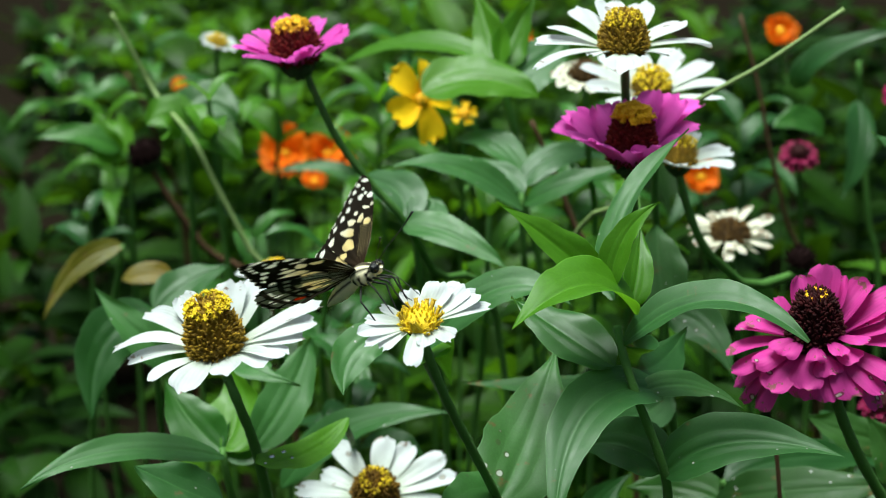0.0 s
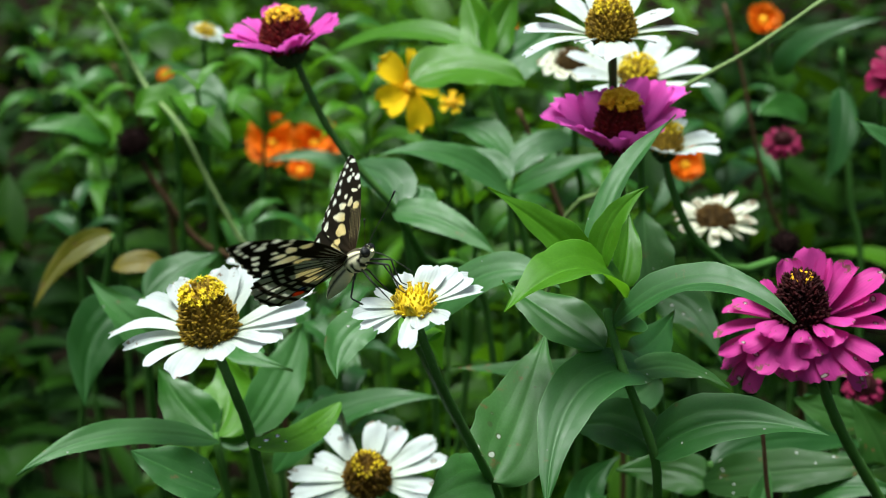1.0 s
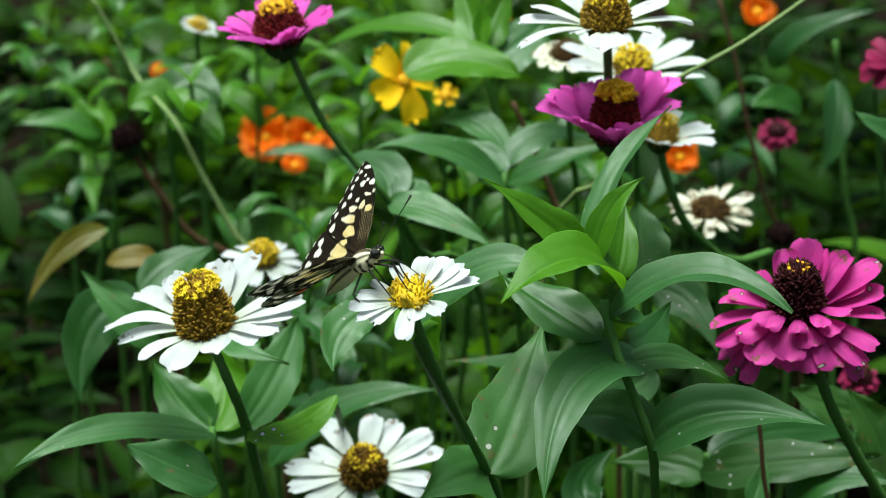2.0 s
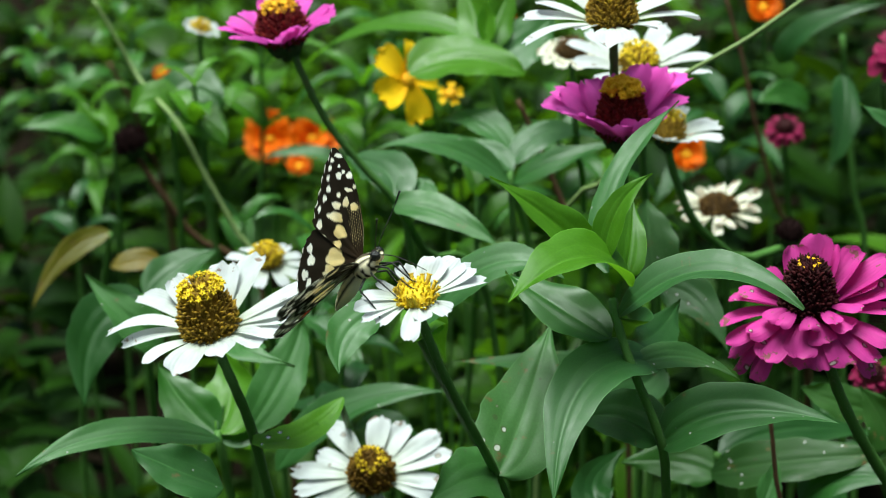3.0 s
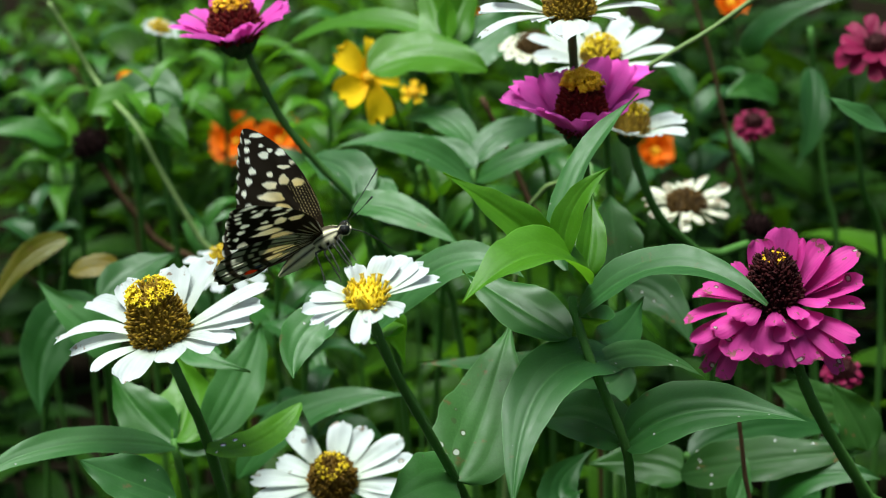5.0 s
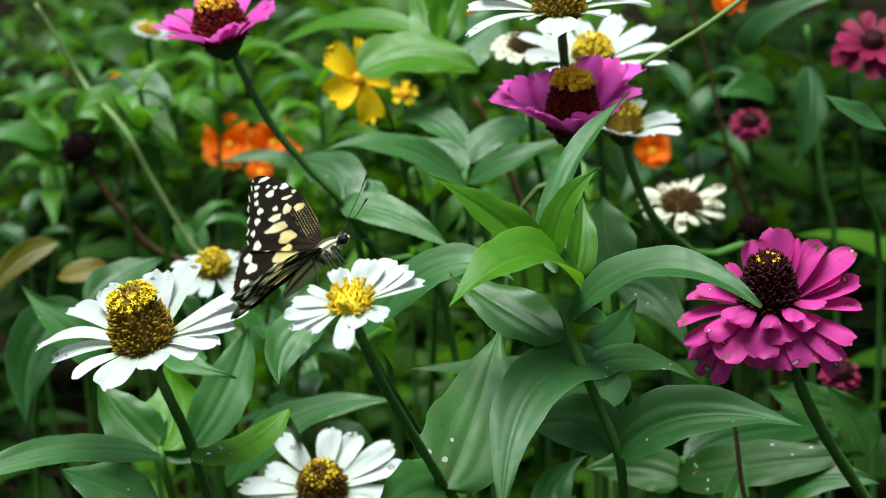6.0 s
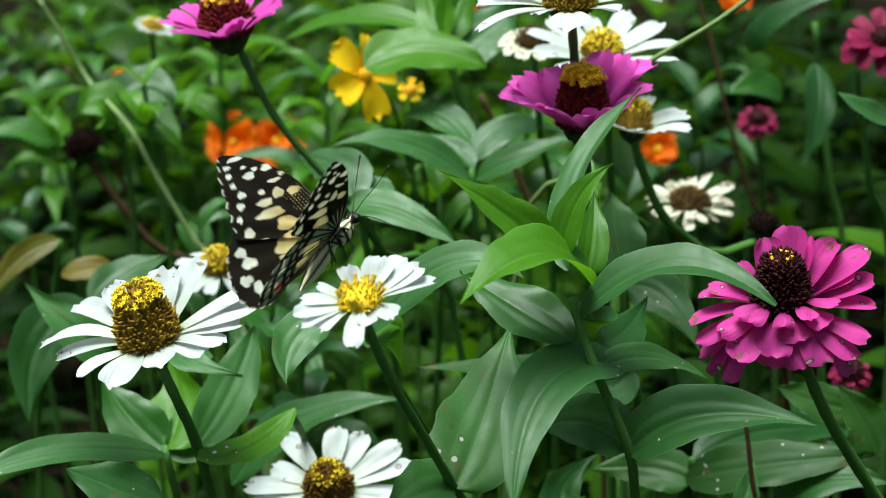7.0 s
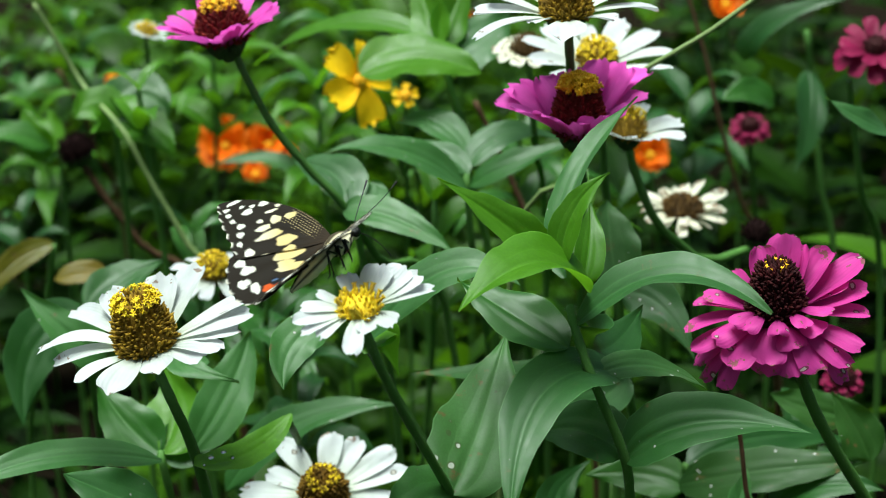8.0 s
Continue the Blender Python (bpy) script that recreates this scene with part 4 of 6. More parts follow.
leaf(shoot, (0.0751, -0.0387, 0.7257), (0.0983, -0.0252, 0.7228), (0.1225, -0.0147, 0.7075), 0.0125, LEAF_WORN, (0.1, -0.5, 0.85), 0.2)
leaf(shoot, (0.0869, -0.0368, 0.6905), (0.1126, -0.0460, 0.7085), (0.1506, -0.0570, 0.7078), 0.0245, LEAF, (0.05, -0.55, 0.83), 0.36, (0.55, 0.75), wave=0.03, relief=0.09)
leaf(shoot, (0.0868, -0.0355, 0.6915), (0.0717, -0.0280, 0.6985), (0.0550, -0.0180, 0.6935), 0.0245, LEAF, (-0.05, -0.60, 0.80), 0.36, (0.50, 0.60), wave=0.03, relief=0.09)

# behind the shoot
pts = ((0.1063, 0.1061, 0.7057), (0.1101, 0.1067, 0.6759), (0.1156, 0.1161, 0.6413))
sprig = zinnia("zinnia shoot with mildewed leaves", pts, 0.0024, "leafy shoots", None, "zinnia_shoot")
leaf(sprig, (0.1069, 0.1061, 0.7056), (0.1048, 0.1178, 0.7249), (0.1046, 0.1289, 0.7422), 0.027, LEAF_WORN, (-0.1, -0.70, 0.65), 0.2, (0.6, 0.6))
leaf(sprig, (0.1077, 0.1056, 0.7043), (0.1247, 0.0938, 0.7011), (0.1369, 0.0767, 0.6817), 0.022, LEAF_WORN, (-0.2, -0.60, 0.75), 0.15)
leaf(sprig, (0.1112, 0.1078, 0.6635), (0.0591, 0.0947, 0.6702), (0.0085, 0.0867, 0.6762), 0.014, LEAF_WORN, (0.0, -0.6, 0.8), 0.2, (0.5, 0.6))
leaf(sprig, (0.1112, 0.1073, 0.6621), (0.0861, 0.0900, 0.6568), (0.0475, 0.0856, 0.6743), 0.022, LEAF, (0.0, -0.6, 0.8), 0.2)

pts = ((-0.0103, 0.0268, 0.7175), (0.0013, 0.0566, 0.6806), (0.0164, 0.0936, 0.6342), (0.0336, 0.1280, 0.5797))
sprig = zinnia("zinnia shoot with pale drooping leaves", pts, 0.0022, "leafy shoots", None, "zinnia_shoot")
leaf(sprig, (-0.0224, 0.0200, 0.7281), (-0.0375, 0.0079, 0.7230), (-0.0406, -0.0067, 0.7108), 0.0185, LEAF, (0.2, -0.6, 0.8), 0.15, (0.6, 0.6))
leaf(sprig, (-0.0096, 0.0261, 0.7152), (0.0232, 0.0253, 0.7454), (0.0530, 0.0135, 0.7426), 0.019, LEAF, (0.0, -0.5, 0.85), 0.15, (0.7, 0.6))
leaf(sprig, (-0.0089, 0.0249, 0.7117), (-0.0034, 0.0466, 0.7136), (0.0038, 0.0494, 0.6906), 0.02, LEAF_YOUNG, (0.0, -0.6, 0.8), 0.15)

pts = ((-0.0165, 0.1790, 0.7310), (-0.0127, 0.1795, 0.7010), (-0.0089, 0.1887, 0.6654))
sprig = zinnia("zinnia shoot with broad blue-green leaves", pts, 0.0022, "leafy shoots", None, "zinnia_shoot")
leaf(sprig, (-0.0208, 0.1681, 0.7297), (0.0053, 0.1567, 0.7280), (0.0338, 0.1410, 0.7134), 0.020, LEAF, (0.0, -0.6, 0.8), 0.2)
leaf(sprig, (-0.0209, 0.1738, 0.7310), (-0.0254, 0.1931, 0.7411), (-0.0473, 0.2152, 0.7435), 0.028, LEAF, (0.1, -0.7, 0.7), 0.2, (0.6, 0.6))
leaf(sprig, (-0.0179, 0.1736, 0.7304), (-0.0075, 0.1851, 0.7337), (-0.0068, 0.1918, 0.7380), 0.022, LEAF, (0.1, -0.7, 0.7), 0.2, (0.6, 0.6))

pts = ((0.0443, 0.2403, 0.7267), (0.0462, 0.2396, 0.6934), (0.0492, 0.2503, 0.6621))
sprig = zinnia("zinnia shoot with long blue-green leaves", pts, 0.0022, "leafy shoots", None, "zinnia_shoot")
leaf(sprig, (0.0451, 0.2372, 0.7176), (0.0084, 0.2257, 0.7451), (-0.0324, 0.2162, 0.7471), 0.021, LEAF, (0.0, -0.5, 0.85), 0.2)
leaf(sprig, (-0.0600, 0.6090, 0.6280), (-0.0971, 0.6143, 0.6428), (-0.1393, 0.6135, 0.6391), 0.016, LEAF, (0.0, -0.6, 0.8), 0.2)
leaf(sprig, (0.0453, 0.2403, 0.7267), (0.0283, 0.2543, 0.7366), (0.0026, 0.2654, 0.7377), 0.016, LEAF, (0.0, -0.5, 0.85), 0.2)
leaf(sprig, (0.0458, 0.2635, 0.7332), (0.0262, 0.2792, 0.7480), (0.0014, 0.2883, 0.7430), 0.021, LEAF, (0.0, -0.45, 0.9), 0.15)
leaf(sprig, (0.0456, 0.2509, 0.7271), (0.0699, 0.2663, 0.7422), (0.1054, 0.2736, 0.7335), 0.020, LEAF, (0.0, -0.45, 0.9), 0.15)
leaf(sprig, (0.0461, 0.2382, 0.7206), (0.0716, 0.2322, 0.7349), (0.1066, 0.2351, 0.7448), 0.017, LEAF_DEEP, (0.0, -0.5, 0.85), 0.2)

pts = ((0.0339, 0.3124, 0.7845), (0.0395, 0.3097, 0.7608), (0.0463, 0.3107, 0.7324), (0.0510, 0.3141, 0.6955))
sprig = zinnia("zinnia shoot with broad light green top leaves", pts, 0.0026, "leafy shoots", None, "zinnia_shoot")
leaf(sprig, (-0.0120, 0.2890, 0.7740), (0.0225, 0.2911, 0.7815), (0.0559, 0.2869, 0.7721), 0.038, LEAF_YOUNG, (0.0, -0.5, 0.85), 0.2, (0.5, 0.5))
leaf(sprig, (0.0361, 0.3091, 0.7748), (0.0575, 0.3230, 0.7855), (0.0776, 0.3376, 0.7982), 0.034, LEAF, (0.0, -0.8, 0.6), 0.15, (0.5, 0.5))
leaf(sprig, (0.0346, 0.3124, 0.7845), (-0.0234, 0.3475, 0.7933), (-0.0789, 0.3703, 0.7651), 0.020, LEAF_YOUNG, (0.0, -0.4, 0.9), 0.2)
leaf(sprig, (0.0339, 0.3124, 0.7845), (0.0286, 0.3289, 0.8023), (0.0192, 0.3479, 0.8272), 0.024, LEAF_YOUNG, (-0.4, -0.8, 0.4), 0.3)
leaf(sprig, (0.0339, 0.3124, 0.7845), (0.0424, 0.3287, 0.8021), (0.0573, 0.3462, 0.8233), 0.024, LEAF_YOUNG, (0.4, -0.8, 0.4), 0.3)

# the leaf that carries drops of water, and its neighbours
pts = ((-0.0452, 0.0608, 0.6666), (-0.0434, 0.1467, 0.6018), (-0.0421, 0.1928, 0.5505))
sprig = zinnia("zinnia shoot with a curled leaf holding raindrops", pts, 0.0022, "leafy shoots", None, "zinnia_shoot")
leaf(sprig, (-0.0432, 0.0544, 0.6728), (-0.0598, 0.0320, 0.6661), (-0.0799, 0.0080, 0.6730), 0.0150, LEAF_YOUNG, (0.1, -0.42, 0.90), 0.18, (0.6, 0.02), wave=0.03)
leaf(sprig, (-0.0857, 0.1436, 0.5911), (-0.0484, 0.1443, 0.6261), (0.0050, 0.1371, 0.6377), 0.0215, LEAF, (-0.1, -0.6, 0.8), 0.2, (0.6, 0.7))
leaf(sprig, (-0.0904, 0.0776, 0.6459), (-0.0747, 0.0951, 0.6672), (-0.0646, 0.1129, 0.6893), 0.024, LEAF, (0.2, -0.85, 0.5), 0.15, (0.6, 0.6))
leaf(sprig, (-0.0793, 0.0716, 0.6916), (-0.0885, 0.0621, 0.6943), (-0.0641, 0.0500, 0.6905), 0.016, LEAF, (0.0, -0.6, 0.8), 0.15)

pts = ((-0.1067, 0.0869, 0.6419), (-0.1090, 0.0921, 0.6574), (-0.1055, 0.0843, 0.6341), (-0.1019, 0.0852, 0.6054))[::2] + ((-0.1019, 0.0926, 0.5958),)
sprig = zinnia("zinnia shoot with bright upright leaves", pts, 0.0022, "leafy shoots", None, "zinnia_shoot")
leaf(sprig, (-0.1067, 0.0865, 0.6406), (-0.1236, 0.0961, 0.6530), (-0.1365, 0.1070, 0.6695), 0.026, LEAF_MID, (0.3, -0.85, 0.4), 0.2)
leaf(sprig, (-0.1067, 0.0865, 0.6406), (-0.1008, 0.1020, 0.6558), (-0.1073, 0.1184, 0.6731), 0.030, LEAF_YOUNG, (-0.2, -0.9, 0.3), 0.2)
leaf(sprig, (-0.1067, 0.0865, 0.6406), (-0.0928, 0.0975, 0.6425), (-0.0797, 0.1109, 0.6514), 0.024, LEAF_DEEP, (-0.2, -0.8, 0.5), 0.2)

pts = ((-0.1601, 0.2024, 0.6703), (-0.1610, 0.2038, 0.6429), (-0.1623, 0.2121, 0.6047))
sprig = zinnia("zinnia shoot with broad dark leaves", pts, 0.0022, "leafy shoots", None, "zinnia_shoot")
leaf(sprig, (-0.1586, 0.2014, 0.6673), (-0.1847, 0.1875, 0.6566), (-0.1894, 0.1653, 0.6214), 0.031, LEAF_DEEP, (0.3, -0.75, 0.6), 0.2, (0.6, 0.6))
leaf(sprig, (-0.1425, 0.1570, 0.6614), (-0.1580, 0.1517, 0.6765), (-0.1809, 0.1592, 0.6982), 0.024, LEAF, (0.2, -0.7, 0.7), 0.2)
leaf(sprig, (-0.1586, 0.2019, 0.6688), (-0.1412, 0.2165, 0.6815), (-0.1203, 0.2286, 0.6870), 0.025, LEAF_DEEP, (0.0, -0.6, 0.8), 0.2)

pts = ((-0.2105, 0.3569, 0.6579), (-0.2214, 0.3629, 0.6125), (-0.2328, 0.3789, 0.5654))
sprig = zinnia("zinnia shoot with yellowing leaves", pts, 0.0022, "leafy shoots", None, "zinnia_shoot")
leaf(sprig, (-0.2105, 0.3569, 0.6579), (-0.2380, 0.3432, 0.6475), (-0.2576, 0.3231, 0.6184), 0.016, LEAF_OLD, (0.3, -0.7, 0.6), 0.2)
leaf(sprig, (-0.2110, 0.3499, 0.6369), (-0.1868, 0.3507, 0.6400), (-0.1759, 0.3476, 0.6310), 0.017, LEAF_OLD, (0.0, -0.6, 0.8), 0.2)

# low leaves beside the magenta flower; the shade on them is in their colour
pts = ((0.1426, 0.1157, 0.6094), (0.1458, 0.1201, 0.5910), (0.1490, 0.1243, 0.5722))
sprig = zinnia("zinnia shoot with spotted lower leaves", pts, 0.0022, "leafy shoots", None, "zinnia_shoot")
leaf(sprig, (0.1395, 0.1126, 0.5999), (0.1778, 0.0949, 0.6151), (0.2225, 0.0874, 0.6215), 0.026, LEAF_WORN_SHADED, (0.0, -0.6, 0.8), 0.15, (0.5, 0.6))
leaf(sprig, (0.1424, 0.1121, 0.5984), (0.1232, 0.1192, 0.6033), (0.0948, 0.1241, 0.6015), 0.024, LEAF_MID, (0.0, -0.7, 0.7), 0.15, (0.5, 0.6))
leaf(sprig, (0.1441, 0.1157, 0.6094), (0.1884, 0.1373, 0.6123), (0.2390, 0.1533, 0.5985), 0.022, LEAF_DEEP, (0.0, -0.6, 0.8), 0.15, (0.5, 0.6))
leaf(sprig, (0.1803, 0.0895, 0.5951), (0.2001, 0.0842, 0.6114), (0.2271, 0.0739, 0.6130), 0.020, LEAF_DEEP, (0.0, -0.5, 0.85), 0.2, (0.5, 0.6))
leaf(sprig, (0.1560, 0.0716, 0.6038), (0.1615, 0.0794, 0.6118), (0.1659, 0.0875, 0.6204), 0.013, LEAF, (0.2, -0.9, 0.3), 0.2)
leaf(sprig, (0.2252, 0.0900, 0.6204), (0.2181, 0.0950, 0.6367), (0.2082, 0.1000, 0.6524), 0.024, LEAF_WORN_SHADED, (0.2, -0.9, 0.3), 0.2)
leaf(sprig, (0.2184, 0.1100, 0.6343), (0.1976, 0.1100, 0.6408), (0.1817, 0.1120, 0.6478), 0.020, LEAF_WORN_SHADED, (0.0, -0.7, 0.6), 0.2)
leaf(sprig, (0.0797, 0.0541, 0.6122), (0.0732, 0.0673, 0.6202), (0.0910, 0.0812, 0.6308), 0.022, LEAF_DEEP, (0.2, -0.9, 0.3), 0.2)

# tall shoots at the side
pts = ((0.3009, 0.4896, 0.7549), (0.3127, 0.5006, 0.6935), (0.3217, 0.5024, 0.6359))
sprig = zinnia("tall dark leafy shoot", pts, 0.0026, "leafy shoots", None, "zinnia_shoot")
leaf(sprig, (0.2480, 0.4543, 0.7422), (0.2670, 0.4428, 0.7716), (0.3154, 0.4269, 0.7887), 0.020, LEAF_DEEP, (0.0, -0.6, 0.8), 0.2)
leaf(sprig, (0.3004, 0.4805, 0.7277), (0.2938, 0.4494, 0.6975), (0.2802, 0.4292, 0.6680), 0.024, LEAF_DEEP, (0.3, -0.9, 0.4), 0.2)
leaf(sprig, (0.2753, 0.4731, 0.7048), (0.2566, 0.4668, 0.7170), (0.2339, 0.4555, 0.7138), 0.023, LEAF_MID, (0.0, -0.7, 0.7), 0.2, (0.5, 0.5))
leaf(sprig, (0.2533, 0.1750, 0.7584), (0.2356, 0.1678, 0.7680), (0.2185, 0.1714, 0.7784), 0.014, LEAF, (0.0, -0.6, 0.8), 0.2)

# light shoots by the long grass stalk
pts = ((-0.1735, 0.4000, 0.7237), (-0.1736, 0.4100, 0.6834), (-0.1751, 0.4200, 0.6309))
sprig = zinnia("zinnia shoot with broad light green leaves", pts, 0.0022, "leafy shoots", None, "zinnia_shoot")
leaf(sprig, (-0.1736, 0.4000, 0.7210), (-0.1842, 0.4000, 0.7342), (-0.1970, 0.3900, 0.7312), 0.036, LEAF_YOUNG, (0.1, -0.7, 0.7), 0.2, (0.5, 0.5))
leaf(sprig, (-0.1735, 0.4000, 0.7237), (-0.1569, 0.4100, 0.7397), (-0.1382, 0.4000, 0.7286), 0.04, LEAF_MID, (0.0, -0.7, 0.7), 0.2, (0.5, 0.5))
leaf(sprig, (-0.1736, 0.4000, 0.7217), (-0.1537, 0.3950, 0.7236), (-0.1351, 0.3850, 0.7065), 0.034, LEAF_YOUNG, (0.0, -0.6, 0.8), 0.2, (0.5, 0.5))
pts = ((-0.2451, 0.5500, 0.6704), (-0.2479, 0.5600, 0.6284), (-0.2512, 0.5700, 0.5775))
sprig = zinnia("zinnia shoot with upright light green leaves", pts, 0.0022, "leafy shoots", None, "zinnia_shoot")
leaf(sprig, (-0.2543, 0.5500, 0.6659), (-0.2639, 0.5500, 0.6842), (-0.2711, 0.5600, 0.7054), 0.024, LEAF_YOUNG, (0.2, -0.9, 0.3), 0.2)
leaf(sprig, (-0.2516, 0.5500, 0.6728), (-0.2789, 0.5400, 0.6880), (-0.3133, 0.5300, 0.6878), 0.024, LEAF_MID, (0.0, -0.6, 0.8), 0.2)
leaf(sprig, (-0.2518, 0.5500, 0.6705), (-0.2504, 0.5600, 0.6863), (-0.2567, 0.5700, 0.7008), 0.018, LEAF_YOUNG, (-0.2, -0.9, 0.3), 0.2)

# leafy shoots in the middle distance
def rosette(place, size, seed, mat, label, pairs=4):
    rng = random.Random(seed)
    top = Vector(place)
    pts = (top, top + Vector((rng.uniform(-0.01, 0.01), 0.01, -0.10)), top + Vector((rng.uniform(-0.02, 0.02), 0.02, -0.2)))
    plant = zinnia(label, pts, 0.0022, "leafy shoots", None, "zinnia_shoot")
    spin = rng.uniform(0, 180)
    for k in range(pairs):
        at = top - Vector((0, -0.002 * k, 0.026 * k))
        for s in (0, 180):
            a = radians(spin + 90 * k + s + rng.uniform(-15, 15))
            out = Vector((math.cos(a), math.sin(a), 0))
            n = size * rng.uniform(0.75, 1.15) * (0.65 + 0.16 * k)
            up = (0.75 - 0.25 * k) + rng.uniform(-0.2, 0.2)
            leaf(plant, at, at + out * n * 0.5 + Vector((0, 0, n * (0.22 + 0.3 * up))), at + out * n + Vector((0, 0, n * (0.7 * up - 0.15))),
                 n * rng.uniform(0.32, 0.42), mat, Vector((0, -0.15, 1)) - out * 0.3, 0.3)
    return plant


# the dark ones carry their shade in the leaf colour
BRIGHT, PLAIN, DARK = "bright green leafy shoot in the bed", "green leafy shoot in the bed", "leafy shoot in the bed, dark green put on for shade"
rosette((-0.1541, 0.3865, 0.7484), 0.052, 24, LEAF_YOUNG, BRIGHT, 2)
rosette((-0.3225, 0.8048, 0.6383), 0.065, 2, LEAF_YOUNG, BRIGHT)
rosette((-0.1428, 0.6933, 0.7202), 0.070, 4, LEAF_YOUNG, BRIGHT)
rosette((-0.0518, 0.5819, 0.7049), 0.065, 5, LEAF_YOUNG, BRIGHT)
rosette((-0.0291, 0.6508, 0.7540), 0.070, 6, LEAF_MID, PLAIN)
rosette((0.0296, 0.3320, 0.6852), 0.060, 7, LEAF_YOUNG, BRIGHT)
rosette((-0.0717, 0.3060, 0.6676), 0.062, 8, LEAF_MID, PLAIN)
rosette((-0.1296, 0.4051, 0.6469), 0.065, 9, LEAF_MID, PLAIN)
rosette((0.1110, 0.2715, 0.6960), 0.055, 10, LEAF_YOUNG, BRIGHT)
rosette((0.1000, 0.5248, 0.6965), 0.065, 12, LEAF_MID, PLAIN)
rosette((-0.4640, 1.1941, 0.6317), 0.075, 13, LEAF_MID, PLAIN)
rosette((-0.3274, 1.0509, 0.6805), 0.075, 14, LEAF_MID, PLAIN)
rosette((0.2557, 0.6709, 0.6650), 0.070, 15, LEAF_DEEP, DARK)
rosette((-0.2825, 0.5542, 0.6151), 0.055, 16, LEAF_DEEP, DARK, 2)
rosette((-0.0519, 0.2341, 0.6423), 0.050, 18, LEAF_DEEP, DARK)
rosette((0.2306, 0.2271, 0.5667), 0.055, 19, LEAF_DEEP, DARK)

# grass stalks and bare brown stems
for pts, r, mat, label in (
        (((-0.2242, 0.4300, 0.7991), (-0.2119, 0.4300, 0.7741), (-0.1957, 0.4250, 0.7437), (-0.1648, 0.3750, 0.7269), (-0.1508, 0.3700, 0.6982), (-0.1277, 0.3650, 0.6517)), 0.0019, STEM_PALE, "pale green grass stalk leaning over"),
        (((0.1911, 0.1414, 0.8455), (0.1552, 0.1434, 0.8188), (0.1225, 0.1475, 0.7987), (0.1000, 0.1521, 0.7802), (0.0908, 0.1623, 0.7471)), 0.0015, STEM_PALE, "thin pale grass stalk leaning over"),
        (((0.0579, 0.3803, 0.7361), (0.0729, 0.3798, 0.7034), (0.0881, 0.3773, 0.6648)), 0.0022, STEM_BROWN, "bare brown stem among the leaves"),
        (((0.2051, 0.4512, 0.7948), (0.2200, 0.4448, 0.7446), (0.2293, 0.4419, 0.7047), (0.2469, 0.4432, 0.6460)), 0.0017, STEM_BROWN, "bare brown stem among the leaves"),
        (((-0.3178, 0.8885, 0.6681), (-0.3001, 0.8953, 0.6258), (-0.2941, 0.9117, 0.5803)), 0.0030, STEM_BROWN, "bare brown stem among the leaves"),
        (((0.1503, 0.0514, 0.6696), (0.1532, 0.0502, 0.6503), (0.1556, 0.0489, 0.6307)), 0.0012, STEM_BROWN, "dark dry stem among the leaves")):
    stalk = thing("grass_stalk" if mat is STEM_PALE else "bare_stem", rooted(pts), label, "stem", "stalks in the bed")
    stem(stalk, pts, r, mat)


# raindrops lying on the curled leaf and on petals
def drop(place, r):
    bm = bmesh.new()
    bmesh.ops.create_uvsphere(bm, u_segments=12, v_segments=8, radius=r)
    for v in bm.verts:
        v.co.z = max(v.co.z, -0.4 * r) * 0.8
    ob = part("water_drop", bm, DROP, None)
    ob.location = place
    return tagged(ob, "clear round raindrop lying on a leaf", "water drop", "raindrops")


for spot, r in (((-0.0735, 0.0148, 0.6730), 0.0014), ((-0.0691, 0.0204, 0.6724), 0.0012), ((-0.0662, 0.0244, 0.6677), 0.001), ((-0.0631, 0.0284, 0.6646), 0.0008), ((-0.0711, 0.0182, 0.6675), 0.0009),
                ((-0.0670, 0.0236, 0.6637), 0.0008), ((-0.0760, 0.0116, 0.6712), 0.0007), ((-0.0594, 0.0330, 0.6657), 0.0008), ((-0.0542, 0.0392, 0.6666), 0.0007), ((-0.0485, 0.0461, 0.6684), 0.0006)):
    drop(spot, r)


# ---- the butterfly ----
# Wings lie in a plane: x ahead, y outward from the hinge, in millimetres.
FORE_EDGE = [(-0.2, -0.4), (2.4, 5.7), (4.2, 12.9), (4.1, 22.4), (1.9, 31.9), (-1.1, 38.9), (-4.7, 43.9), (-7.7, 45.9), (-10.5, 43.8), (-14.1, 39.3), (-17.2, 34.7), (-20.6, 29.6), (-23.8, 24.9), (-24.1, 21.9), (-17.4, 14.8), (-9.2, 6.5)]
HIND_EDGE = [(-0.3, -0.5), (-3.9, 11.7), (-13.8, 20.9), (-22.5, 24.2), (-27.9, 23.2), (-32.9, 20.2), (-37.3, 15.0), (-39.9, 8.9), (-39.4, 3.6), (-36.2, 0.6), (-31.6, -0.6), (-26.2, -0.4), (-17.5, -1.7), (-7.2, -2.3)]
